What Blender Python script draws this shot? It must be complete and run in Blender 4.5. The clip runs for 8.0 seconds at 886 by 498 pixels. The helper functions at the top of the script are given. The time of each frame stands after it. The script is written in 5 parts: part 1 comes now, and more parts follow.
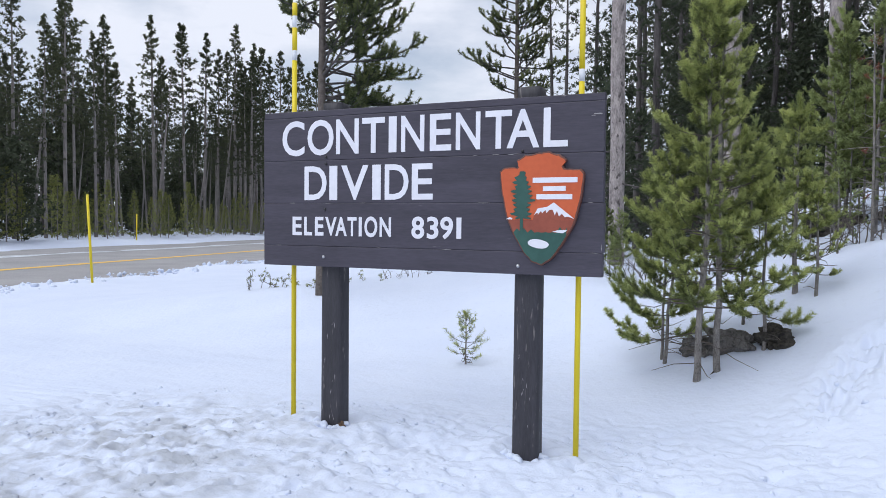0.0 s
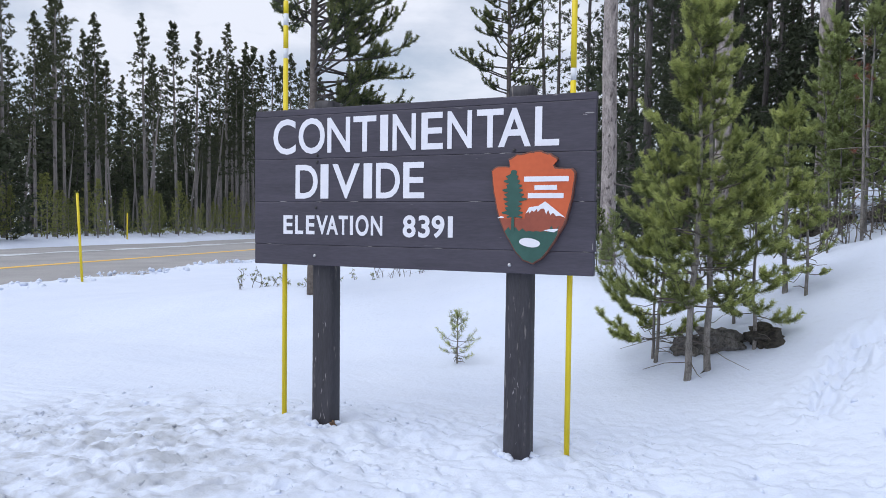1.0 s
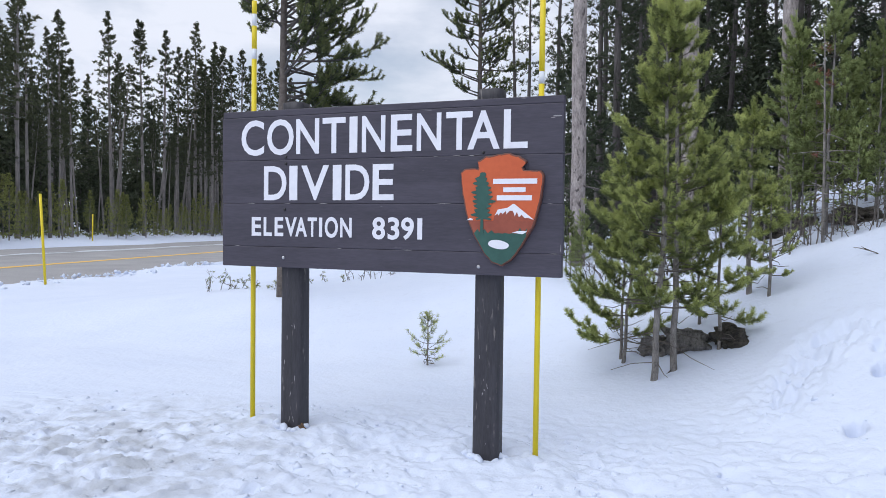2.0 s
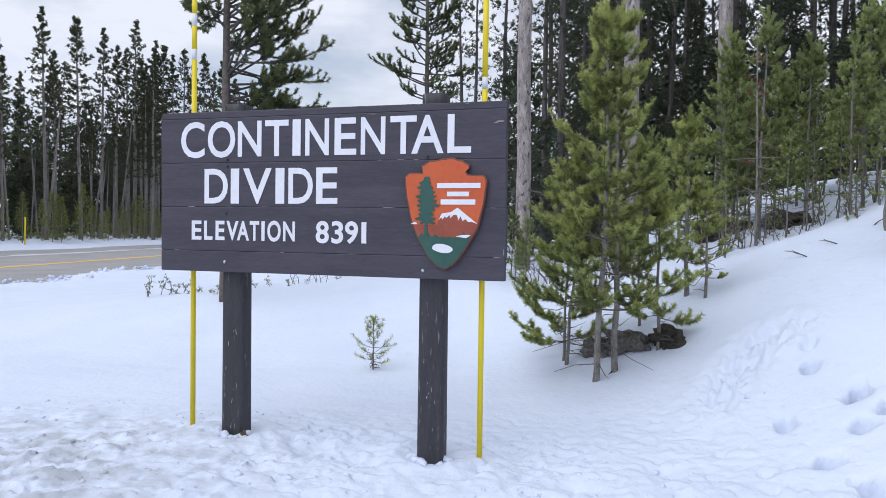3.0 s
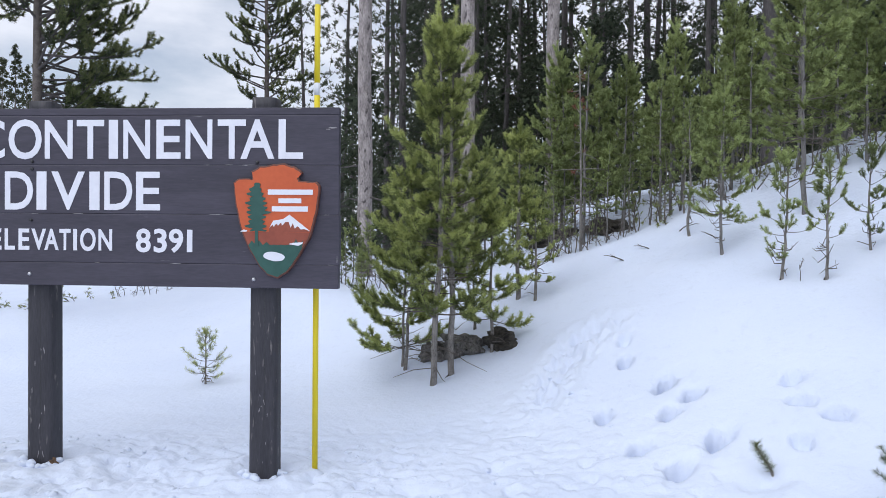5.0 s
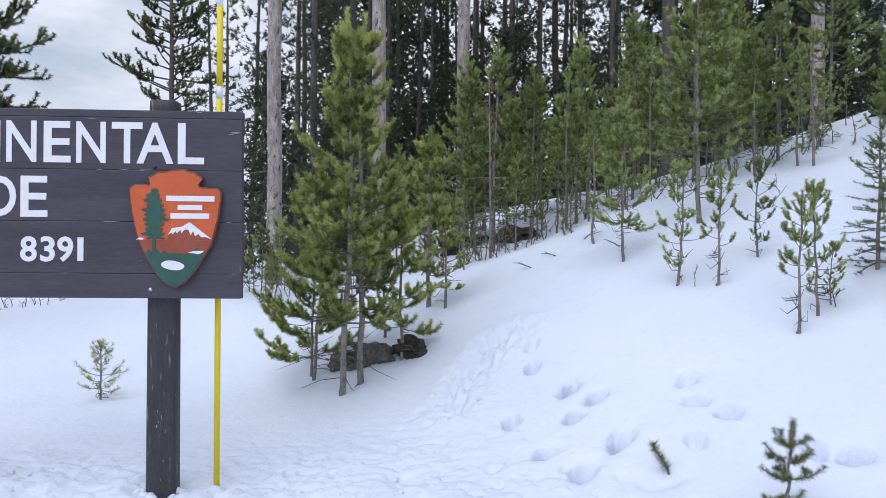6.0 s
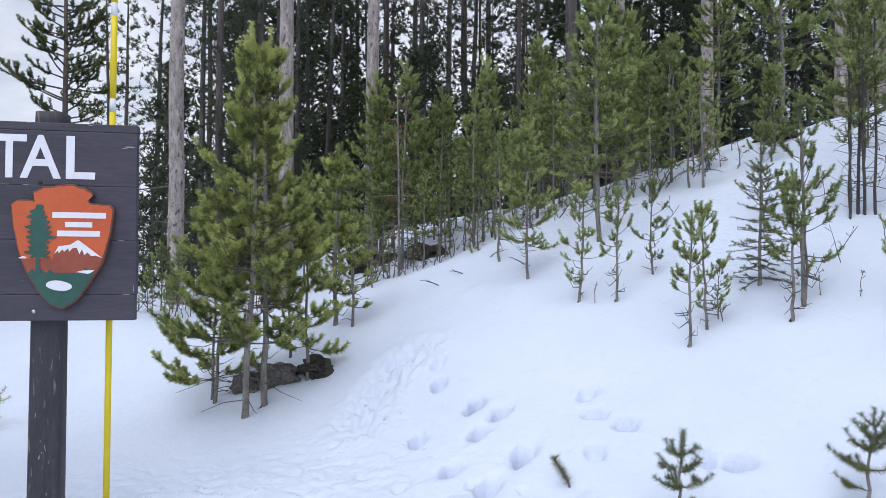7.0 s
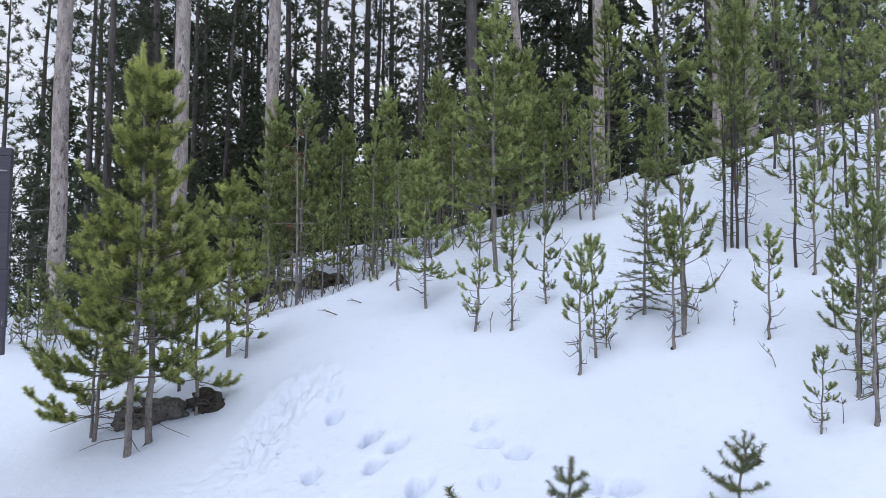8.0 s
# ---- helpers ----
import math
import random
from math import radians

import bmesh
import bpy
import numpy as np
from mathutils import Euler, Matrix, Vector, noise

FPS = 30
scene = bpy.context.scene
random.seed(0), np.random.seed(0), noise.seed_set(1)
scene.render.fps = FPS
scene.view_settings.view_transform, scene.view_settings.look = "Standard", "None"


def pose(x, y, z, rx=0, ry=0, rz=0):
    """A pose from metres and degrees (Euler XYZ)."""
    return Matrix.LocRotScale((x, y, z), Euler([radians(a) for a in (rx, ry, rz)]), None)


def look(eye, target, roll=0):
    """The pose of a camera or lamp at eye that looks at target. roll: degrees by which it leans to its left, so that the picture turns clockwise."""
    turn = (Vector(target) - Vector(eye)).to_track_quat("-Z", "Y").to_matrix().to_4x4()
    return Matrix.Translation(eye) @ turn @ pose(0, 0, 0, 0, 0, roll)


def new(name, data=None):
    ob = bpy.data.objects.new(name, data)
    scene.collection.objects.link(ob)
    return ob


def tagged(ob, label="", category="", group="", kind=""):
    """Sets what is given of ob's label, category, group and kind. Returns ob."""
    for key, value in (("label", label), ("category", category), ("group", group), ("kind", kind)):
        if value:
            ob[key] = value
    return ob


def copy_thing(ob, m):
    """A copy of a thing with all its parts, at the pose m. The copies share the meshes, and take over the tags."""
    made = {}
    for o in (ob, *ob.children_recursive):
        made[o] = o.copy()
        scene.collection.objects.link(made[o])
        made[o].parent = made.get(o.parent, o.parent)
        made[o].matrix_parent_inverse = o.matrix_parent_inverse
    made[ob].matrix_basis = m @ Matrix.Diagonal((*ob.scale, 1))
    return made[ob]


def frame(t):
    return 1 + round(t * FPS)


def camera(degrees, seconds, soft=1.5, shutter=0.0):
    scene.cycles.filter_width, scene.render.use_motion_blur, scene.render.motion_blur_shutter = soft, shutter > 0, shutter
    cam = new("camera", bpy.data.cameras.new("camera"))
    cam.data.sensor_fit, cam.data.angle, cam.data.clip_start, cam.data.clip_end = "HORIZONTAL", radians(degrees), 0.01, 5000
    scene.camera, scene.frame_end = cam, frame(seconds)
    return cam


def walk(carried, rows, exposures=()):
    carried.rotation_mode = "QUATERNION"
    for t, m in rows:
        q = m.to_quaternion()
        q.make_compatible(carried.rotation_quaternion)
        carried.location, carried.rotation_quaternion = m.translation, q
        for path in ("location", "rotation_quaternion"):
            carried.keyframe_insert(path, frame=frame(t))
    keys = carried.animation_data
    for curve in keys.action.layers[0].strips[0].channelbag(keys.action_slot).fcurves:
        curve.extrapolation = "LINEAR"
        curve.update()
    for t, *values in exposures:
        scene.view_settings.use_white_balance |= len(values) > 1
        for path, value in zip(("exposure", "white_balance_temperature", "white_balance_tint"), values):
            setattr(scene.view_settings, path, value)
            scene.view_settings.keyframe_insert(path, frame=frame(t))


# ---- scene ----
cam = camera(63.7, 8.0, 0.5)
PATH = [
    (0, (1.551, -0.38, 1.125), (0.753, 1.452, 1.055), 0.6),
    (0.5, (1.553, -0.378, 1.123), (0.76, 1.456, 1.052), 0.6),
    (1, (1.553, -0.374, 1.121), (0.775, 1.467, 1.05), 0.7),
    (1.5, (1.558, -0.375, 1.121), (0.809, 1.479, 1.052), 0.7),
    (3, (1.586, -0.378, 1.124), (1.02, 1.539, 1.071), 0.8),
    (3.5, (1.598, -0.372, 1.122), (1.126, 1.571, 1.075), 0.7),
    (4, (1.611, -0.37, 1.123), (1.241, 1.595, 1.082), 0.7),
    (4.5, (1.627, -0.371, 1.123), (1.367, 1.612, 1.088), 0.6),
    (6, (1.676, -0.36, 1.13), (1.772, 1.637, 1.124), 0.5),
    (6.5, (1.688, -0.357, 1.129), (1.905, 1.631, 1.144), 0.5),
    (7, (1.706, -0.369, 1.137), (2.048, 1.601, 1.181), 0.4),
    (7.5, (1.723, -0.376, 1.148), (2.2, 1.565, 1.228), 0.4),
    (8, (1.734, -0.389, 1.156), (2.339, 1.513, 1.278), 0.5),
]
walk(cam, [(t, look(eye, target, roll)) for t, eye, target, roll in PATH])

# ---- light: a bright, mostly clouded winter sky with a veiled sun ----
SUN_ELEVATION, SUN_AZIMUTH = radians(60), radians(218)
world = bpy.data.worlds.new("world")
scene.world = world
world.use_nodes = True
wn, wl = world.node_tree.nodes, world.node_tree.links
sky = wn.new("ShaderNodeTexSky")
sky.sky_type, sky.sun_disc = "NISHITA", False
sky.sun_elevation, sky.sun_rotation = SUN_ELEVATION, SUN_AZIMUTH
sky_coord = wn.new("ShaderNodeTexCoord")
sky_scale = wn.new("ShaderNodeMapping")
sky_scale.inputs["Scale"].default_value = (1.0, 1.0, 2.6)
cloud_noise = wn.new("ShaderNodeTexNoise")
cloud_noise.inputs["Scale"].default_value = 2.6
cloud_noise.inputs["Detail"].default_value = 7
cloud_noise.inputs["Roughness"].default_value = 0.55
cloud_ramp = wn.new("ShaderNodeValToRGB")
cloud_ramp.color_ramp.elements[0].position, cloud_ramp.color_ramp.elements[0].color = 0.36, (0.40, 0.40, 0.40, 1)
cloud_ramp.color_ramp.elements[1].position, cloud_ramp.color_ramp.elements[1].color = 0.55, (1, 1, 1, 1)
cloud_mix = wn.new("ShaderNodeMix")
cloud_mix.data_type = "RGBA"
cloud_mix.inputs["B"].default_value = (7.4, 7.8, 8.9, 1)
wl.new(sky_coord.outputs["Generated"], sky_scale.inputs["Vector"])
wl.new(sky_scale.outputs["Vector"], cloud_noise.inputs["Vector"])
wl.new(cloud_noise.outputs["Fac"], cloud_ramp.inputs["Fac"])
wl.new(cloud_ramp.outputs["Color"], cloud_mix.inputs["Factor"])
wl.new(sky.outputs["Color"], cloud_mix.inputs["A"])
wl.new(cloud_mix.outputs["Result"], wn["Background"].inputs["Color"])
wn["Background"].inputs["Strength"].default_value = 0.112

sun = new("sun", bpy.data.lights.new("sun", "SUN"))
sun.data.energy, sun.data.angle, sun.data.color = 1.65, radians(68), (0.95, 0.98, 1.0)
sun_way = Vector((math.sin(SUN_AZIMUTH) * math.cos(SUN_ELEVATION), math.cos(SUN_AZIMUTH) * math.cos(SUN_ELEVATION), math.sin(SUN_ELEVATION)))
sun.matrix_world = look(sun_way * 60, (0, 0, 0))


# ---- materials ----
def shader(name, rough=0.8, metal=0.0):
    m = bpy.data.materials.new(name)
    m.use_nodes = True
    n = m.node_tree.nodes["Principled BSDF"]
    n.inputs["Roughness"].default_value, n.inputs["Metallic"].default_value = rough, metal
    return m, m.node_tree.nodes, m.node_tree.links, n


def noise_node(n, l, scale, detail=4, stretch=None):
    co = n.new("ShaderNodeTexCoord")
    tex = n.new("ShaderNodeTexNoise")
    tex.inputs["Scale"].default_value, tex.inputs["Detail"].default_value = scale, detail
    if stretch:
        mp = n.new("ShaderNodeMapping")
        mp.inputs["Scale"].default_value = stretch
        l.new(co.outputs["Object"], mp.inputs["Vector"])
        l.new(mp.outputs["Vector"], tex.inputs["Vector"])
    else:
        l.new(co.outputs["Object"], tex.inputs["Vector"])
    return tex


def ramp_node(n, l, source, stops):
    r = n.new("ShaderNodeValToRGB")
    e = r.color_ramp.elements
    while len(e) < len(stops):
        e.new(0.5)
    for k, (at, c) in zip(e, stops):
        k.position, k.color = at, (*c, 1)
    l.new(source, r.inputs["Fac"])
    return r


def bumped(n, l, p, sources):
    last = None
    for source, strength, dist in sources:
        b = n.new("ShaderNodeBump")
        b.inputs["Strength"].default_value, b.inputs["Distance"].default_value = strength, dist
        l.new(source, b.inputs["Height"])
        if last:
            l.new(last.outputs["Normal"], b.inputs["Normal"])
        last = b
    l.new(last.outputs["Normal"], p.inputs["Normal"])


def grained(name, dark, light, scale, rough=0.8, stretch=None, bump=0.3, dist=0.004, metal=0.0, lo=0.35, hi=0.68, fine=6.0):
    """Two scales of noise between two colours, with relief."""
    m, n, l, p = shader(name, rough, metal)
    a = noise_node(n, l, scale, 5, stretch)
    b = noise_node(n, l, scale * fine, 3, stretch)
    mix = n.new("ShaderNodeMath")
    mix.operation = "MULTIPLY_ADD"
    mix.inputs[1].default_value = 0.45
    l.new(b.outputs["Fac"], mix.inputs[0])
    half = n.new("ShaderNodeMath")
    half.operation = "MULTIPLY"
    half.inputs[1].default_value = 0.55
    l.new(a.outputs["Fac"], half.inputs[0])
    l.new(half.outputs[0], mix.inputs[2])
    r = ramp_node(n, l, mix.outputs[0], [(lo, dark), (hi, light)])
    l.new(r.outputs["Color"], p.inputs["Base Color"])
    bumped(n, l, p, [(a.outputs["Fac"], bump, dist * 2), (b.outputs["Fac"], bump, dist)])
    return m


def needle_material(name, dark, light, through_part=0.3):
    """Needles differ from shoot to shoot and from tree to tree, and let some light through."""
    m, n, l, p = shader(name, 0.55)
    p.inputs["Specular IOR Level"].default_value = 0.25
    geo = n.new("ShaderNodeNewGeometry")
    info = n.new("ShaderNodeObjectInfo")
    blot = noise_node(n, l, 7.0, 3)
    add = n.new("ShaderNodeMath")
    add.operation = "MULTIPLY_ADD"
    add.inputs[1].default_value = 0.10
    l.new(geo.outputs["Random Per Island"], add.inputs[0])
    more = n.new("ShaderNodeMath")
    more.operation = "MULTIPLY_ADD"
    more.inputs[1].default_value = 0.25
    l.new(info.outputs["Random"], more.inputs[0])
    sub = n.new("ShaderNodeMath")
    sub.operation = "MULTIPLY"
    sub.inputs[1].default_value = 0.75
    l.new(blot.outputs["Fac"], sub.inputs[0])
    l.new(sub.outputs[0], more.inputs[2])
    l.new(more.outputs[0], add.inputs[2])
    r = ramp_node(n, l, add.outputs[0], [(0.3, dark), (0.88, light)])
    l.new(r.outputs["Color"], p.inputs["Base Color"])
    tr = n.new("ShaderNodeBsdfTranslucent")
    l.new(r.outputs["Color"], tr.inputs["Color"])
    mx = n.new("ShaderNodeMixShader")
    mx.inputs[0].default_value = through_part
    out = n["Material Output"]
    l.new(p.outputs[0], mx.inputs[1])
    l.new(tr.outputs[0], mx.inputs[2])
    l.new(mx.outputs[0], out.inputs["Surface"])
    return m


def snow_material():
    m, n, l, p = shader("snow", 0.65)
    p.inputs["Specular IOR Level"].default_value = 0.3
    big, mid, fine = noise_node(n, l, 1.3, 4), noise_node(n, l, 14, 5), noise_node(n, l, 90, 3)
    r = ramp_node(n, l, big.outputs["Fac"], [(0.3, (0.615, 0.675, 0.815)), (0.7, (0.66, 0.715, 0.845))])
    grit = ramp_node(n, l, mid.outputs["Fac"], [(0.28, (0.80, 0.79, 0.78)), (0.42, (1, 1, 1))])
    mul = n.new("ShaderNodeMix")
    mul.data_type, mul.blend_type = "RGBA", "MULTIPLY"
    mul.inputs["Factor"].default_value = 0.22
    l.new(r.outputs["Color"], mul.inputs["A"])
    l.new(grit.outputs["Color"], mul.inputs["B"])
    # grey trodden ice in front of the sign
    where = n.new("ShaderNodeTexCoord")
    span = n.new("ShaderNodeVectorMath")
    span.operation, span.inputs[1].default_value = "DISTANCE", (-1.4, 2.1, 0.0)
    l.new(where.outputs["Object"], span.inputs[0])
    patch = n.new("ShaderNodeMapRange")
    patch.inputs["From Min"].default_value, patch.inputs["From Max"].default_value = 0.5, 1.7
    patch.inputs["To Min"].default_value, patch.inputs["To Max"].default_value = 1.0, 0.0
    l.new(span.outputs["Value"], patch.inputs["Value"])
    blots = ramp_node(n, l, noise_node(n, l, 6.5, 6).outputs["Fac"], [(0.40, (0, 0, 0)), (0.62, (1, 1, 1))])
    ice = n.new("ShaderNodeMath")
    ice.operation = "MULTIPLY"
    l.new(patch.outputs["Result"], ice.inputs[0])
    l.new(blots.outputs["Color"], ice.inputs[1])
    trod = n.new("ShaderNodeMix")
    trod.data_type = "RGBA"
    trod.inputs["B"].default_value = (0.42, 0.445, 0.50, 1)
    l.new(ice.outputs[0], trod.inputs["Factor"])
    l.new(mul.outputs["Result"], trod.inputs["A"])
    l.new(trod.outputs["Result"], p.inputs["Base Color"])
    bumped(n, l, p, [(mid.outputs["Fac"], 0.4, 0.02), (noise_node(n, l, 34, 4).outputs["Fac"], 0.4, 0.01), (fine.outputs["Fac"], 0.35, 0.005)])
    return m


def worn(m, scale, stretch, lo, hi, tone, amount):
    """Adds bare, worn flecks to a painted material."""
    n, l = m.node_tree.nodes, m.node_tree.links
    p = n["Principled BSDF"]
    old = p.inputs["Base Color"].links[0].from_socket
    r = ramp_node(n, l, noise_node(n, l, scale, 4, stretch).outputs["Fac"], [(lo, (0, 0, 0)), (hi, (amount, amount, amount))])
    mix = n.new("ShaderNodeMix")
    mix.data_type = "RGBA"
    mix.inputs["B"].default_value = (*tone, 1)
    l.new(r.outputs["Color"], mix.inputs["Factor"])
    l.new(old, mix.inputs["A"])
    l.new(mix.outputs["Result"], p.inputs["Base Color"])


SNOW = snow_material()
ASPHALT = grained("asphalt", (0.25, 0.245, 0.25), (0.36, 0.35, 0.355), 0.7, 0.85, None, 0.3, 0.003, fine=40)
ROAD_YELLOW = grained("road_yellow", (0.70, 0.42, 0.07), (0.85, 0.55, 0.12), 3, 0.7)
SLUSH = grained("slush", (0.35, 0.37, 0.40), (0.75, 0.78, 0.83), 2.2, 0.7, None, 0.6, 0.02)
SIGN_PAINT = grained("sign_paint", (0.036, 0.032, 0.047), (0.062, 0.055, 0.077), 2.5, 0.5, (1, 1, 7), 0.25, 0.0015, fine=9)
POST_PAINT = grained("post_paint", (0.022, 0.021, 0.027), (0.05, 0.047, 0.056), 4, 0.6, (6, 6, 0.8), 0.5, 0.002, fine=7)
CHIPPED = grained("chipped", (0.20, 0.19, 0.19), (0.42, 0.40, 0.41), 40, 0.85, (1, 1, 3))
worn(POST_PAINT, 16, (3, 3, 0.55), 0.63, 0.72, (0.22, 0.20, 0.19), 0.8)
worn(SIGN_PAINT, 22, (0.35, 1, 3), 0.72, 0.78, (0.30, 0.29, 0.31), 0.6)
LETTER_PAINT = grained("letter_paint", (0.70, 0.70, 0.76), (0.80, 0.80, 0.85), 5, 0.5, None, 0.15, 0.001)
PLAQUE_EDGE = grained("plaque_edge", (0.10, 0.035, 0.025), (0.19, 0.075, 0.05), 14, 0.6)
PLAQUE_ORANGE = grained("plaque_orange", (0.50, 0.085, 0.025), (0.60, 0.115, 0.035), 6, 0.5, None, 0.1, 0.001)
PLAQUE_BROWN = grained("plaque_brown", (0.25, 0.055, 0.03), (0.32, 0.075, 0.04), 8, 0.5, None, 0.1, 0.001)
PLAQUE_GREEN = grained("plaque_green", (0.018, 0.075, 0.06), (0.028, 0.10, 0.08), 8, 0.5, None, 0.1, 0.001)
BOLT_METAL = grained("bolt_metal", (0.45, 0.45, 0.47), (0.65, 0.65, 0.67), 60, 0.4, None, 0.1, 0.0005, 0.9)
BOLT_PAINTED = grained("bolt_painted", (0.02, 0.02, 0.022), (0.04, 0.04, 0.042), 60, 0.5, None, 0.1, 0.0005)
ROD_YELLOW = grained("rod_yellow", (0.66, 0.50, 0.008), (0.78, 0.62, 0.015), 3, 0.45, (1, 1, 0.4), 0.1, 0.0005)
ROD_WHITE = grained("rod_white", (0.62, 0.64, 0.68), (0.75, 0.77, 0.8), 12, 0.35, None, 0.1, 0.0005)
BARK_YOUNG = grained("bark_young", (0.10, 0.09, 0.082), (0.34, 0.315, 0.29), 14, 0.9, (2, 2, 0.9), 0.9, 0.006)
BARK_PALE = grained("bark_pale", (0.19, 0.165, 0.16), (0.56, 0.495, 0.475), 8, 0.9, (2.2, 2.2, 0.7), 0.9, 0.02, fine=5)
worn(BARK_PALE, 13, (1.6, 1.6, 0.9), 0.60, 0.68, (0.06, 0.05, 0.05), 0.8)
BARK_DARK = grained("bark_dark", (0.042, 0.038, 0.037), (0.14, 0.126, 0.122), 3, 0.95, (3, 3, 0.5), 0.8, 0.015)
BARK_FAR = grained("bark_far", (0.13, 0.12, 0.115), (0.32, 0.29, 0.28), 1.2, 0.95, (2, 2, 0.4), 0.6, 0.02)
BARK_GREY = grained("bark_grey", (0.095, 0.09, 0.086), (0.29, 0.27, 0.26), 16, 0.9, (2, 2, 0.5), 0.7, 0.003)
TWIG = grained("twig", (0.07, 0.058, 0.05), (0.17, 0.145, 0.13), 20, 0.9)
TWIG_RED = grained("twig_red", (0.12, 0.035, 0.02), (0.26, 0.085, 0.045), 20, 0.85)
ROCK = grained("rock", (0.012, 0.011, 0.010), (0.10, 0.088, 0.07), 9, 0.95, None, 1.0, 0.03)
ROCK_GREY = grained("rock_grey", (0.05, 0.048, 0.045), (0.27, 0.255, 0.24), 11, 0.95, (1, 1, 0.5), 1.0, 0.03)
CHIP_BROWN = grained("chip_brown", (0.06, 0.035, 0.02), (0.20, 0.12, 0.07), 40, 0.9)
DUFF = grained("duff", (0.015, 0.012, 0.01), (0.06, 0.045, 0.035), 25, 0.95, None, 1.0, 0.01)
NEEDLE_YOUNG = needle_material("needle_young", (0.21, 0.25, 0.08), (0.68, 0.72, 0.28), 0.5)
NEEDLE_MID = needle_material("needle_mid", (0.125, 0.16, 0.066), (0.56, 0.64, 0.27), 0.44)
# older inner needles, darkened further with the crown's inner shade in the colour
NEEDLE_INNER_SHADED = needle_material("needle_inner_shaded", (0.085, 0.108, 0.042), (0.33, 0.37, 0.14), 0.4)
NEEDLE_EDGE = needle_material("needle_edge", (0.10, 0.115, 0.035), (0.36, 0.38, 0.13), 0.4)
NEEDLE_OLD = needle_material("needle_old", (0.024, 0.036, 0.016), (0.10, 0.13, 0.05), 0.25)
# dark green that carries the shade inside the wood in its colour
NEEDLE_DEEP_SHADED = needle_material("needle_deep_shaded", (0.028, 0.038, 0.025), (0.105, 0.125, 0.072), 0.26)
NEEDLE_FAR = needle_material("needle_far", (0.036, 0.046, 0.027), (0.13, 0.145, 0.078), 0.28)
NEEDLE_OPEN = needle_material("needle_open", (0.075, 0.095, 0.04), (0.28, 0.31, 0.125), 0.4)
NEEDLE_SPRUCE = needle_material("needle_spruce", (0.05, 0.07, 0.035), (0.16, 0.20, 0.09), 0.3)


# ---- mesh helpers ----
class Geo:
    """Collects triangles with a material number each."""

    def __init__(self):
        self.v, self.f, self.m, self.count = [], [], [], 0

    def add(self, v, f, mat=0):
        v, f = np.asarray(v, float).reshape(-1, 3), np.asarray(f, int).reshape(-1, 3)
        self.v.append(v)
        self.f.append(f + self.count)
        self.m.append(np.full(len(f), mat, np.int32))
        self.count += len(v)

    def tube(self, points, radii, sides=6, mat=0, cap=True):
        points, radii = np.asarray(points, float), np.asarray(radii, float)
        n = len(points)
        way = np.gradient(points, axis=0)
        way /= np.linalg.norm(way, axis=1)[:, None] + 1e-9
        ref = np.where(np.abs(way[:, 2:3]) < 0.9, [[0.0, 0.0, 1.0]], [[1.0, 0.0, 0.0]])
        ref[:] = ref[0]
        a = np.cross(way, ref)
        a /= np.linalg.norm(a, axis=1)[:, None] + 1e-9
        b = np.cross(way, a)
        ang = np.arange(sides) * 2 * np.pi / sides
        ring = points[:, None] + radii[:, None, None] * (np.cos(ang)[None, :, None] * a[:, None] + np.sin(ang)[None, :, None] * b[:, None])
        v = ring.reshape(-1, 3)
        i, j = np.meshgrid(np.arange(n - 1), np.arange(sides), indexing="ij")
        p, q = (i * sides + j).ravel(), (i * sides + (j + 1) % sides).ravel()
        f = np.concatenate([np.stack([p, q, q + sides], 1), np.stack([p, q + sides, p + sides], 1)])
        if cap:
            k = np.arange(1, sides - 1)
            f = np.concatenate([f, np.stack([0 * k, k + 1, k], 1), (n - 1) * sides + np.stack([0 * k, k, k + 1], 1)])
        self.add(v, f, mat)

    def needles(self, start, end, per_metre, length, width, rng, mat=1, spread=0.65, least=4):
        start, end = np.asarray(start, float).reshape(-1, 3), np.asarray(end, float).reshape(-1, 3)
        if not len(start):
            return
        size = np.linalg.norm(end - start, axis=1)
        n = np.maximum(least, (size * per_metre).astype(int))
        k = np.repeat(np.arange(len(start)), n)
        d = ((end - start) / (size[:, None] + 1e-9))[k]
        at = start[k] + (end - start)[k] * rng.random(len(k))[:, None]
        side = rng.normal(size=(len(k), 3))
        side -= (side * d).sum(1)[:, None] * d
        side /= np.linalg.norm(side, axis=1)[:, None] + 1e-9
        out = d * (1 - spread * rng.uniform(0.6, 1.25, len(k)))[:, None] + side * spread
        out /= np.linalg.norm(out, axis=1)[:, None]
        flat = np.cross(out, rng.normal(size=(len(k), 3)))
        flat *= (width / 2 / (np.linalg.norm(flat, axis=1) + 1e-9))[:, None]
        tip = at + out * (length * rng.uniform(0.75, 1.2, len(k)))[:, None]
        v = np.stack([at - flat, at + flat, tip], 1).reshape(-1, 3)
        self.add(v, np.arange(len(v)).reshape(-1, 3), mat)

    def mesh(self, name, mats, smooth=False):
        me = bpy.data.meshes.new(name)
        if self.v:
            me.from_pydata(np.concatenate(self.v), [], np.concatenate(self.f))
            me.polygons.foreach_set("material_index", np.concatenate(self.m))
        for m in mats:
            me.materials.append(m)
        if smooth:
            me.shade_smooth()
        me.update()
        return me


def mesh_part(name, me, parent=None, label=""):
    ob = new(name, me)
    if parent:
        ob.parent = parent
    return tagged(ob, label)


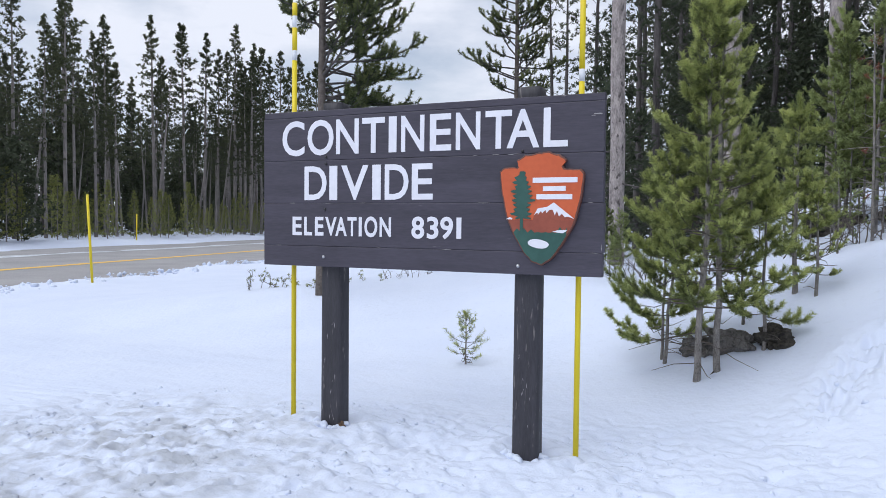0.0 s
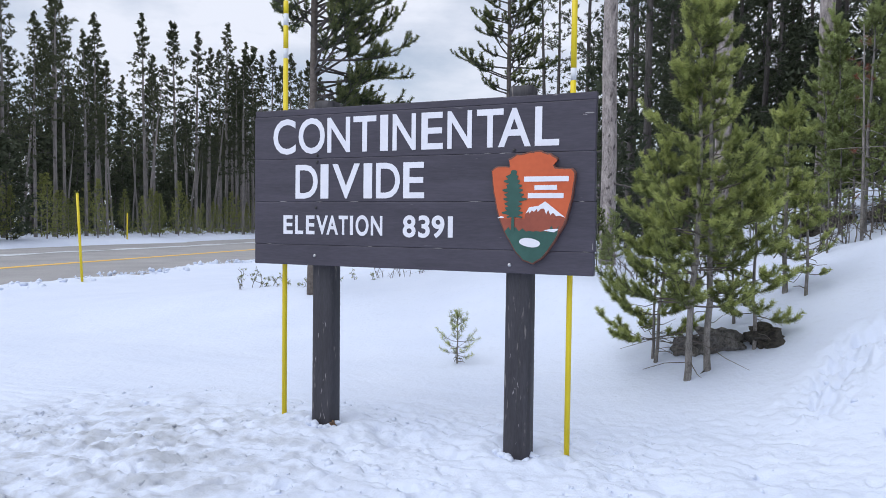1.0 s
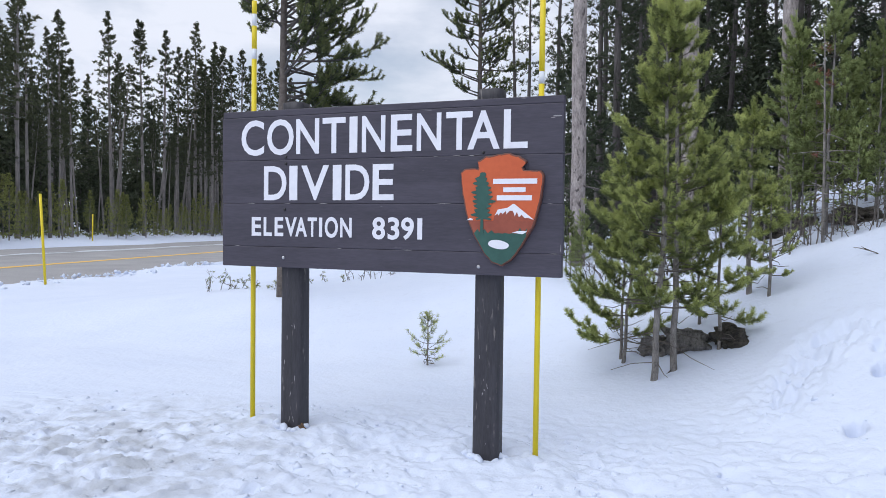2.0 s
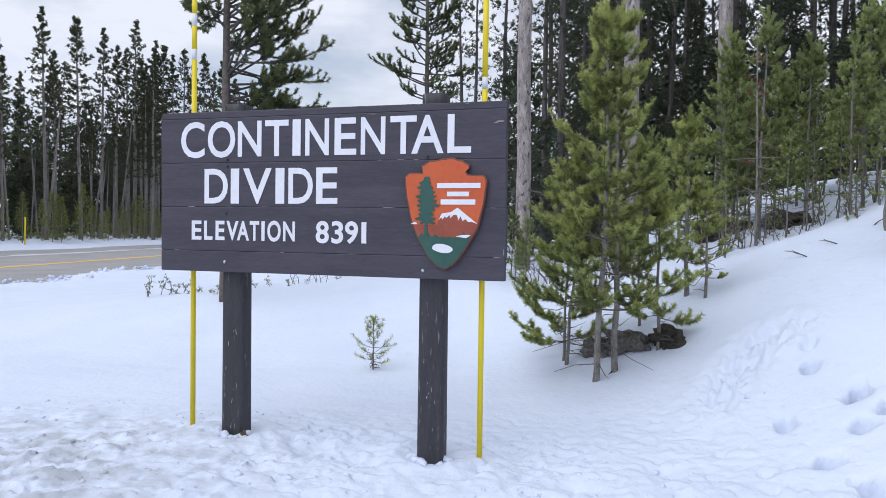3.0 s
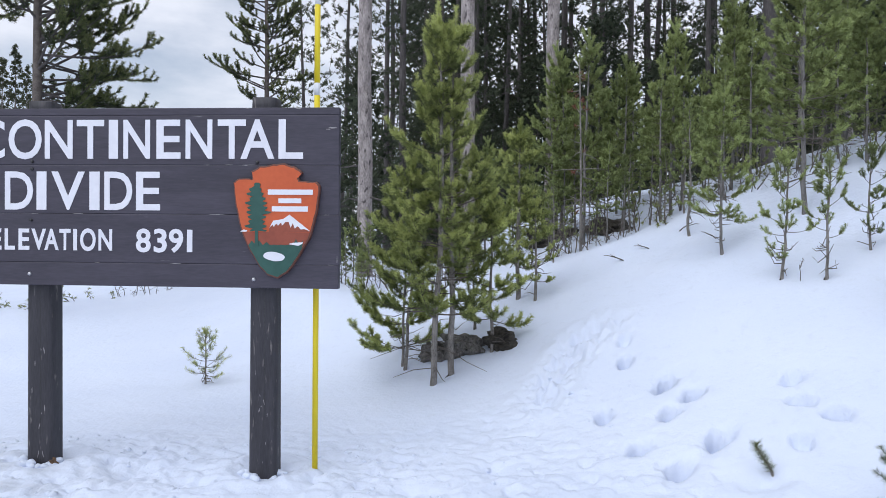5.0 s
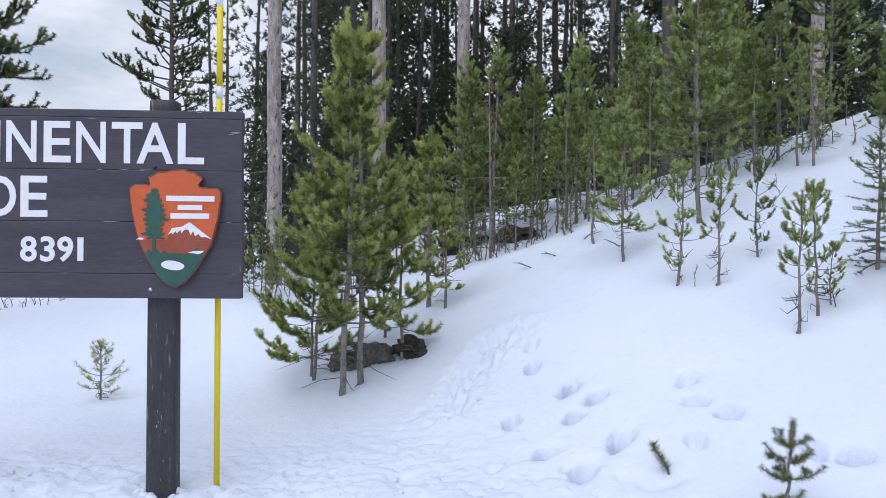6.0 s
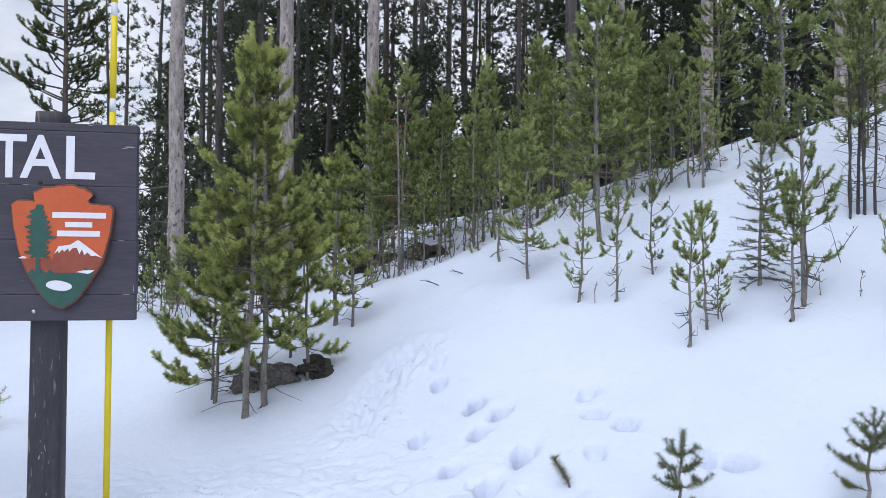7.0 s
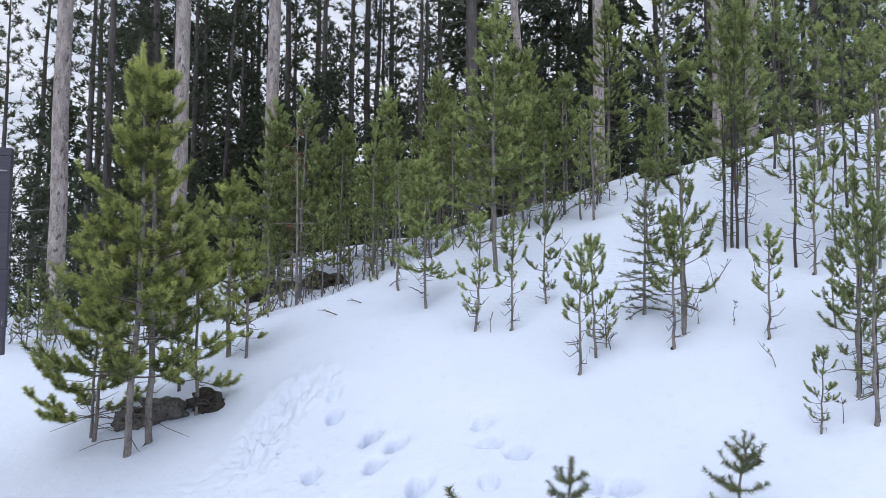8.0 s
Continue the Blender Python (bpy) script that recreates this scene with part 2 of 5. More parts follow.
def part(name, bm, material, parent=None, label="", smooth=False):
    me = bpy.data.meshes.new(name)
    bm.to_mesh(me)
    bm.free()
    me.materials.append(material)
    if smooth:
        me.shade_smooth()
    return mesh_part(name, me, parent, label)


def thing(name, at, label, category, group="", kind=""):
    ob = new(name)
    ob.empty_display_size = 0.1
    ob.matrix_basis = at if isinstance(at, Matrix) else Matrix.Translation(at)
    return tagged(ob, label, category, group, kind)


def box(x0, x1, y0, y1, z0, z1, bevel=0.0, segments=2):
    bm = bmesh.new()
    bmesh.ops.create_cube(bm, size=1)
    for v in bm.verts:
        v.co = Vector(((x0 + x1) / 2 + v.co.x * (x1 - x0), (y0 + y1) / 2 + v.co.y * (y1 - y0), (z0 + z1) / 2 + v.co.z * (z1 - z0)))
    if bevel:
        bmesh.ops.bevel(bm, geom=bm.edges[:], offset=bevel, segments=segments, affect="EDGES", profile=0.6)
    return bm


def plate(points, y_front, y_back, bevel=0.0):
    """A flat shape in the plane of the sign, given as (x, z) points, with thickness."""
    bm = bmesh.new()
    f = bm.faces.new([bm.verts.new((x, y_front, z)) for x, z in points])
    f.normal_update()
    if f.normal.y > 0:
        f.normal_flip()
    back = bmesh.ops.extrude_face_region(bm, geom=[f])
    for g in back["geom"]:
        if isinstance(g, bmesh.types.BMVert):
            g.co.y = y_back
    bmesh.ops.recalc_face_normals(bm, faces=bm.faces[:])
    if bevel:
        rim = [e for e in bm.edges if abs(e.verts[0].co.y - y_front) < 1e-6 and abs(e.verts[1].co.y - y_front) < 1e-6]
        bmesh.ops.bevel(bm, geom=rim, offset=bevel, segments=2, affect="EDGES", profile=0.5)
    return bm


# ---- the lie of the land ----
def sstep(a, b, v):
    v = np.clip((np.asarray(v, float) - a) / (b - a), 0, 1)
    return v * v * (3 - 2 * v)


def softplus(v, k):
    return k * np.log1p(np.exp(np.minimum(40, v / k)))


def smin(a, b, k):
    h = np.clip(0.5 + 0.5 * (b - a) / k, 0, 1)
    return b * (1 - h) + a * h - k * h * (1 - h)


def road_side(x, y):
    """Metres from the road's near edge; the road lies on the negative side."""
    return (x + 10.9 + 0.21 * (y - 10)) * 0.978


def land(x, y):
    """Height of the snow: a flat apron round the sign, a low rise behind it, a steep bank beside it, and the road bed."""
    x, y = np.asarray(x, float), np.asarray(y, float)
    u = 0.7 * x + 0.7 * y
    ramp = softplus(u - 4.0, 0.28) * 0.55
    crest = np.where(x > 2.6, 1.08 + 0.42 * (x - 2.6), 0.05 + 1.03 * np.exp(np.minimum(0, x - 2.6) * 0.33))
    crest = np.minimum(crest + 0.02 * np.maximum(0, y - 7) + 0.095 * np.clip(y - 7.6, 0, 5) * sstep(0.5, 2.5, x) * (1 - sstep(3.9, 5.4, x)), 5.5)
    bank = smin(ramp, crest, 0.5) - 0.16 * softplus(u - np.clip(10.3 - 0.38 * (x - 3), 8.7, 10.3), 0.4) * sstep(1, 4, x)
    rise = 0.36 * sstep(4.9, 7.4, y) * sstep(-8.5, -3.5, x) * (1 - sstep(0.0, 2.4, x))
    z = -0.03 + np.maximum(bank, -2.0) + rise * (1 - sstep(0.25, 0.6, bank))
    s = road_side(x, y)
    z = z * sstep(0.0, 3.0, s) - 0.07 * (1 - sstep(0.0, 3.0, s))
    shoulder = sstep(-0.25, 0.15, s)
    z = z * shoulder + (-0.25) * (1 - shoulder)
    far = 1 - sstep(-14.2, -12.6, s)
    return z * (1 - far) + 0.12 * far


# ---- ground: one sheet of snow to the horizon, finest round the sign ----
def spaced(lo, hi, step, reach_lo, reach_hi, grow=1.07):
    """Even steps from lo to hi, then ever wider ones out to the reach."""
    mid = list(np.arange(lo, hi, step))
    left, right, d = [], [], step
    at = lo
    while at > reach_lo:
        d *= grow
        at -= d
        left.append(at)
    at, d = mid[-1], step
    while at < reach_hi:
        d *= grow
        at += d
        right.append(at)
    return np.array(left[::-1] + mid + right)


# footprints in the bank: centre, heading in degrees, depth
PRINTS = [
    (2.52, 4.47, 60, 0.035), (2.48, 4.24, 60, 0.05), (2.66, 3.90, 50, 0.085), (2.77, 3.72, 40, 0.06), (2.62, 3.60, 30, 0.06), (2.27, 3.72, 70, 0.05),
    (2.78, 3.28, 50, 0.08), (2.40, 3.33, 20, 0.06), (2.53, 3.08, 60, 0.09), (3.25, 3.57, 10, 0.04), (3.21, 3.39, 140, 0.04), (3.10, 3.09, 100, 0.035),
    (3.32, 3.21, 140, 0.045), (3.53, 2.80, 90, 0.05), (3.64, 2.69, 140, 0.06),
]
TRACK = [(1.95, 4.06), (2.03, 4.26), (2.16, 4.48), (2.25, 4.62), (2.42, 4.68)]
KICKED = [(-0.1, 3.05, 0.16), (-1.55, 3.35, 0.2), (-1.95, 3.1, 0.16), (0.22, 2.95, 0.12), (1.25, 2.95, 0.14), (-2.2, 2.75, 0.18), (1.7, 3.25, 0.15), (-0.9, 3.28, 0.12), (2.84, 2.86, 0.11), (3.08, 2.40, 0.12)]
SEEDS = [Vector((11.3, 2.1, 0)), Vector((3.7, 31.9, 5)), Vector((-8.2, 14.4, 9))]


def billow(x, y, size, seed):
    return abs(noise.noise(Vector((x / size, y / size, 0)) + SEEDS[seed]))


def relief(x, y):
    """Fine shape of the snow: trampled lumps in front, ripples behind, lumps along the road, footprints and a slide track."""
    wander = noise.noise(Vector((x * 0.9, y * 0.9, 3.3)))
    front = 1 - float(sstep(3.15, 3.95, y - 0.12 * min(x + 0.5, 0) - 0.3 * max(x - 0.6, 0) + 0.45 * wander))
    front *= float(sstep(0.7, 1.3, y))
    front *= 1 - float(sstep(1.9, 2.9, 0.7 * x + 0.5 * (y - 2.0)))
    h = 0.014 * noise.noise(Vector((x * 1.1, y * 1.1, 0))) + 0.006 * noise.noise(Vector((x * 3.0, y * 4.5, 7)))
    if front > 0.001:
        x0, y0 = x, y
        x += 0.03 * noise.noise(Vector((x0 * 6, y0 * 6, 40))) + 0.02 * noise.noise(Vector((x0 * 21, y0 * 21, 41)))
        y += 0.03 * noise.noise(Vector((x0 * 6, y0 * 6, 50))) + 0.02 * noise.noise(Vector((x0 * 21, y0 * 21, 51)))
        lumps = 0.040 * billow(x, y, 0.21, 0) + (0.030 + 0.007 * float(sstep(-0.6, 0.4, x0))) * billow(x, y, 0.095, 1) + 0.020 * billow(x, y, 0.045, 2) - 0.030 * float(sstep(0.36, 0.44, -noise.noise(Vector((x / 0.12, y / 0.07, 21.0)))))
        lumps += 0.010 * noise.noise(Vector((x * 1.7, y * 1.7, 12.0))) - 0.002 - 0.05 * float(sstep(-0.9, 0.6, x0))
        h += front * lumps * (0.55 + 0.9 * billow(x, y, 0.9, 1))
        x, y = x0, y0
    u = 0.7 * (x + y)
    if u > 4.8 and x > 0.5:
        h += float(sstep(4.8, 6.6, u)) * (0.085 * noise.noise(Vector((x * 1.3, y * 1.3, 31))) + 0.025 * noise.noise(Vector((x * 3.7, y * 3.7, 17))))
    s = float(road_side(x, y))
    if -0.3 < s < 2.2:
        edge = math.exp(-((s - 0.35) / 0.5) ** 2)
        h += edge * (0.02 + 0.12 * noise.noise(Vector((x * 1.6, y * 1.6, 4))) + 0.09 * noise.noise(Vector((x * 4.5, y * 4.5, 2))))
    if 1.5 < x < 4.2 and 2.2 < y < 5.2:
        for px, py, turn, deep in PRINTS:
            c, sn = math.cos(radians(turn)), math.sin(radians(turn))
            dx, dy = x - px, y - py
            r = math.hypot((dx * c + dy * sn) / (0.075 + 0.3 * deep), (dx * sn - dy * c) / (0.046 + 0.18 * deep)) + 0.30 * noise.noise(Vector((x * 13, y * 13, px))) + 0.16 * noise.noise(Vector((x * 34, y * 34, py)))
            if r < 2.2:
                rough = 1 + 0.5 * noise.noise(Vector((x * 16, y * 16, 9)))
                h += -0.9 * deep * math.exp(-1.3 * r * r) - 0.9 * deep * rough * (1 - float(sstep(0.5, 0.95, r)))
                h += -2.9 * max(0.0, deep - 0.03) * (1 - float(sstep(0.42, 0.66, math.hypot(dx + 0.004, dy - 0.012) / 0.075 + 0.25 * noise.noise(Vector((x * 22, y * 22, px))))))
        near = min(seg_distance(x, y, p, q) for p, q in zip(TRACK, TRACK[1:]))
        if near < 0.4:
            torn = noise.noise(Vector((x / 0.05, y / 0.07, 2.0))) + 0.5 * noise.noise(Vector((x / 0.025, y / 0.03, 6.0)))
            h += 0.045 * float(sstep(-0.35, 0.45, torn)) * math.exp(-(near / 0.17) ** 2)
            h += -0.085 * math.exp(-(near / 0.10) ** 2) * (0.6 + 0.9 * noise.noise(Vector((x * 8, y * 8, 1)))) + 0.012 * math.exp(-((near - 0.2) / 0.07) ** 2)
    for px, py, size in KICKED:
        d = math.hypot(x - px, (y - py) * 1.5) / size
        if d < 2:
            h += -0.045 * math.exp(-d * d * 1.6) * (1 + 0.8 * noise.noise(Vector((x * 7, y * 7, px))))
    return h


def seg_distance(x, y, p, q):
    ax, ay = q[0] - p[0], q[1] - p[1]
    t = min(1, max(0, ((x - p[0]) * ax + (y - p[1]) * ay) / (ax * ax + ay * ay)))
    return math.hypot(x - p[0] - t * ax, y - p[1] - t * ay)


def ground_z(x, y):
    return float(land(x, y)) + relief(x, y)


def ground():
    xs = spaced(-2.4, 3.7, 0.015, -900, 900, 1.115)
    ys = spaced(1.45, 4.65, 0.015, -900, 1200, 1.085)
    gx, gy = np.meshgrid(xs, ys)
    z = land(gx, gy)
    near = (np.abs(gx) < 60) & (gy > -20) & (gy < 70)
    flat_x, flat_y, flat_z, flat_n = gx.ravel(), gy.ravel(), z.ravel(), near.ravel()
    for i in np.nonzero(flat_n)[0]:
        flat_z[i] += relief(float(flat_x[i]), float(flat_y[i]))
    # snow heaped or melted a little round each post
    for px, py, r in ((0.51, 3.10, 0.16), (-0.637, 3.10, 0.16)):
        d = np.hypot(flat_x - px, flat_y - py)
        flat_z += 0.02 * np.exp(-((d - 0.2) / 0.07) ** 2) - 0.012 * np.exp(-(d / 0.1) ** 2)
    nx, ny = len(xs), len(ys)
    i, j = np.meshgrid(np.arange(ny - 1), np.arange(nx - 1), indexing="ij")
    p = (i * nx + j).ravel()
    me = bpy.data.meshes.new("ground")
    me.from_pydata(np.stack([flat_x, flat_y, flat_z], 1), [], np.stack([p, p + 1, p + 1 + nx, p + nx], 1))
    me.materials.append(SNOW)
    me.shade_smooth()
    return tagged(new("ground", me), "trampled white snow rising to a bank beside the sign", "snow", kind="structure")


def road_strip(name, s0, s1, z, material, y0, y1, steps, label, category, ragged=0.0):
    """A strip along the road between two distances from its near edge."""
    bm = bmesh.new()
    rows = []
    for k in range(steps + 1):
        y = y0 + (y1 - y0) * (k / steps)
        row = []
        for s, sign in ((s0, -1), (s1, 1)):
            w = s + ragged * sign * noise.noise(Vector((y * 0.6, s, 0)))
            row.append(bm.verts.new((w / 0.978 - 10.9 - 0.21 * (y - 10), y, z)))
        rows.append(row)
    for a, b in zip(rows, rows[1:]):
        bm.faces.new((a[0], a[1], b[1], b[0]))
    bmesh.ops.recalc_face_normals(bm, faces=bm.faces[:])
    return tagged(part(name, bm, material), label, category, kind="structure")


ground()
road_strip("road", -12.9, 0.3, -0.12, ASPHALT, -60, 260, 80, "grey asphalt road ploughed clear of snow", "road")
road_strip("road_marking", -4.28, -3.92, -0.115, ROAD_YELLOW, -60, 260, 120, "faded yellow centre line painted on asphalt", "road marking", 0.01)
road_strip("slush_strip", -9.2, -8.5, -0.11, SLUSH, -60, 260, 640, "strip of grey slush left along the road", "slush", 0.5)


# ---- the sign ----
def letter_mesh(char, x0, x1, z0, z1, y, weight=0.014):
    """One painted letter, from the built-in font, filling the given width and height."""
    cu = bpy.data.curves.new("letter", "FONT")
    cu.body, cu.size, cu.extrude, cu.offset, cu.fill_mode = char, 1.0, 0.01, weight, "FRONT"
    cu.resolution_u = 4
    tmp = new("letter_curve", cu)
    me = bpy.data.meshes.new_from_object(tmp.evaluated_get(bpy.context.evaluated_depsgraph_get()))
    bpy.data.objects.remove(tmp)
    n = len(me.vertices)
    co = np.empty(n * 3)
    me.vertices.foreach_get("co", co)
    co = co.reshape(-1, 3)
    lo, hi = co.min(0), co.max(0)
    out = np.empty_like(co)
    out[:, 0] = x0 + (co[:, 0] - lo[0]) / (hi[0] - lo[0]) * (x1 - x0)
    out[:, 2] = z0 + (co[:, 1] - lo[1]) / (hi[1] - lo[1]) * (z1 - z0)
    out[:, 1] = y - co[:, 2] * 0.15
    me.vertices.foreach_set("co", out.ravel())
    me.materials.clear()
    me.materials.append(LETTER_PAINT)
    me.update()
    return me


SIGN_LEFT, SIGN_RIGHT, FACE = -1.055, 0.900, 3.0
ROW_1 = [(-0.927, -0.777), (-0.757, -0.586), (-0.570, -0.427), (-0.406, -0.267), (-0.243, -0.196), (-0.169, -0.034), (-0.002, 0.119), (0.144, 0.277), (0.304, 0.443), (0.417, 0.584), (0.604, 0.724)]
ROW_2 = [(-0.776, -0.630), (-0.612, -0.561), (-0.536, -0.365), (-0.341, -0.289), (-0.265, -0.123), (-0.104, 0.017)]
ROW_3 = [(-0.856, -0.794), (-0.777, -0.724), (-0.705, -0.649), (-0.638, -0.563), (-0.572, -0.498), (-0.494, -0.437), (-0.423, -0.404), (-0.388, -0.308), (-0.294, -0.225)]
ROW_4 = [(-0.104, -0.029), (-0.014, 0.052), (0.062, 0.134), (0.153, 0.180)]


def plank(z0, z1, seed, parent):
    """A sawn board with eased edges and a slightly uneven face."""
    rng = np.random.default_rng(seed)
    bm = box(SIGN_LEFT + rng.uniform(-0.003, 0.003), SIGN_RIGHT + rng.uniform(-0.003, 0.003), FACE + rng.uniform(0, 0.0012), FACE + 0.045, z0, z1, 0.004)

    return part("plank", bm, SIGN_PAINT, parent)


def post(x0, x1, top, parent):
    """A square post with well rounded corners, a little stouter at the foot, checked and worn."""
    bm = box(x0, x1, 3.048, 3.048 + 0.12, -0.25, top, 0.042, 4)
    middle = (x0 + x1) / 2
    for v in bm.verts:
        swell = 1 + 0.10 * (1 - (v.co.z + 0.25) / (top + 0.25))
        v.co.x = middle + (v.co.x - middle) * swell
        v.co.z = top - (top - v.co.z) * 0.2 if v.co.z > top - 0.042 else v.co.z
    ob = part("post", bm, POST_PAINT, parent, "dark painted timber post with worn flecks", True)
    rng = np.random.default_rng(int(abs(x0) * 1000))
    for k in range(9):
        z = 0.02 + 0.6 * rng.random() ** 1.6
        x = middle + rng.uniform(-0.035, 0.035)
        w, high = rng.uniform(0.0008, 0.0028), rng.uniform(0.008, 0.04)
        ring = [(x + w * math.cos(a) * rng.uniform(0.5, 1.2) + 0.2 * high * math.sin(a) * (k % 3 - 1) * 0.5, z + high / 2 * math.sin(a) * rng.uniform(0.6, 1.2)) for a in np.linspace(0, 2 * math.pi, 9, endpoint=False)]
        part("paint_chip", plate(ring, 3.0472, 3.051), CHIPPED, ob, "bare pale wood where paint chipped")
    part("crack", plate([(middle + 0.012, 0.05), (middle + 0.0145, 0.3), (middle + 0.013, 0.86), (middle + 0.0105, 0.86), (middle + 0.011, 0.3)], 3.0474, 3.051), BOLT_PAINTED, ob, "dark drying crack")
    return ob


def disc_bolt(x, z, r, material, parent, label):
    bm = bmesh.new()
    bmesh.ops.create_cone(bm, cap_ends=True, segments=12, radius1=r, radius2=r * 0.75, depth=0.008)
    bmesh.ops.rotate(bm, verts=bm.verts, matrix=Matrix.Rotation(radians(90), 3, "X"))
    bmesh.ops.translate(bm, verts=bm.verts, vec=(x, FACE - 0.003, z))
    return part("bolt", bm, material, parent, label, True)


def build_sign():
    sign = thing("park_sign", (0, 0, 0), "dark brown timber park sign with white lettering standing in snow", "sign")
    for k, (z0, z1) in enumerate(((0.880, 0.9937), (0.9943, 1.2337), (1.2343, 1.4727), (1.4733, 1.7142), (1.7148, 1.750))):
        plank(z0, z1, k, sign)
    post(0.447, 0.576, 1.813, sign)
    post(-0.701, -0.571, 1.800, sign)
    for text, row, z0, z1 in (("CONTINENTAL", ROW_1, 1.503, 1.693), ("DIVIDE", ROW_2, 1.2515, 1.440), ("ELEVATION", ROW_3, 1.053, 1.158), ("8391", ROW_4, 1.050, 1.159)):
        for c, (x0, x1) in zip(text, row):
            round_top = 0.004 if c in "CO839" else 0
            mesh_part("letter", letter_mesh(c, x0, x1, z0 - round_top, z1 + round_top, FACE, 0.014 if row in (ROW_1, ROW_2) else 0.024), sign, "white painted letter" if c.isalpha() else "white painted numeral")
    for x, z, m, lab in ((-0.647, 0.935, BOLT_METAL, "galvanised bolt head"), (0.485, 0.921, BOLT_METAL, "galvanised bolt head"),
                         (0.500, 1.486, BOLT_PAINTED, "painted bolt head"), (-0.635, 1.488, BOLT_PAINTED, "painted bolt head"),
                         (-0.635, 1.452, BOLT_PAINTED, "painted bolt head"), (-0.640, 1.20, BOLT_PAINTED, "painted bolt head")):
        disc_bolt(x, z, 0.010 if m is BOLT_METAL else 0.008, m, sign, lab)
    rng = np.random.default_rng(8)
    for x, z, w, h in ((0.866, 1.652, 0.055, 0.007), (0.845, 1.645, 0.03, 0.004), (0.36, 1.474, 0.05, 0.003), (0.25, 1.473, 0.03, 0.003), (0.44, 1.4725, 0.035, 0.004), (-0.86, 1.2345, 0.05, 0.004), (-0.62, 1.2335, 0.04, 0.003),
                       (-0.40, 1.2345, 0.06, 0.003), (0.30, 1.2335, 0.08, 0.003), (0.84, 1.2345, 0.03, 0.003), (0.86, 0.9945, 0.04, 0.003), (0.10, 0.9945, 0.06, 0.003), (-0.30, 0.9935, 0.03, 0.003), (-0.95, 0.9945, 0.04, 0.003), (0.893, 1.02, 0.004, 0.03), (0.70, 1.744, 0.03, 0.004), (0.45, 1.7455, 0.02, 0.003)):
        ring = [(x + w / 2 * math.cos(a) * rng.uniform(0.6, 1.1), z + h / 2 * math.sin(a) * rng.uniform(0.5, 1.3)) for a in np.linspace(0, 2 * math.pi, 11, endpoint=False)]
        part("paint_chip", plate(ring, FACE - 0.0008, FACE + 0.003), CHIPPED, sign, "bare pale wood where paint chipped")
    build_plaque(sign)
    return sign


ARROW = [(0.641, 1.478), (0.691, 1.463), (0.727, 1.436), (0.706, 1.414), (0.713, 1.398), (0.756, 1.392), (0.797, 1.391), (0.812, 1.372), (0.807, 1.292),
         (0.787, 1.194), (0.761, 1.114), (0.708, 1.023), (0.654, 0.958), (0.612, 0.928), (0.560, 0.946), (0.521, 0.982), (0.472, 1.064), (0.427, 1.166),
         (0.403, 1.277), (0.391, 1.389), (0.418, 1.405), (0.457, 1.408), (0.481, 1.401), (0.486, 1.414), (0.479, 1.442), (0.523, 1.464), (0.589, 1.474)]


def chipped(points, amount, seed, pieces=4):
    """Subdivides an outline and gives it a knapped, uneven edge."""
    rng = np.random.default_rng(seed)
    out = []
    for (x0, z0), (x1, z1) in zip(points, points[1:] + points[:1]):
        for k in range(pieces):
            t = k / pieces
            out.append((x0 + (x1 - x0) * t + rng.uniform(-amount, amount), z0 + (z1 - z0) * t + rng.uniform(-amount, amount)))
    return out


def inset(points, by):
    cx, cz = 0.605, 1.23
    out = []
    for x, z in points:
        d = math.hypot(x - cx, z - cz)
        out.append((cx + (x - cx) * (1 - by / d), cz + (z - cz) * (1 - by / d)))
    return out


def clip_below(points, level):
    """The part of an outline under a level z."""
    out = []
    for (x0, z0), (x1, z1) in zip(points, points[1:] + points[:1]):
        if z0 <= level:
            out.append((x0, z0))
        if (z0 - level) * (z1 - level) < 0:
            t = (level - z0) / (z1 - z0)
            out.append((x0 + (x1 - x0) * t, level))
    return out


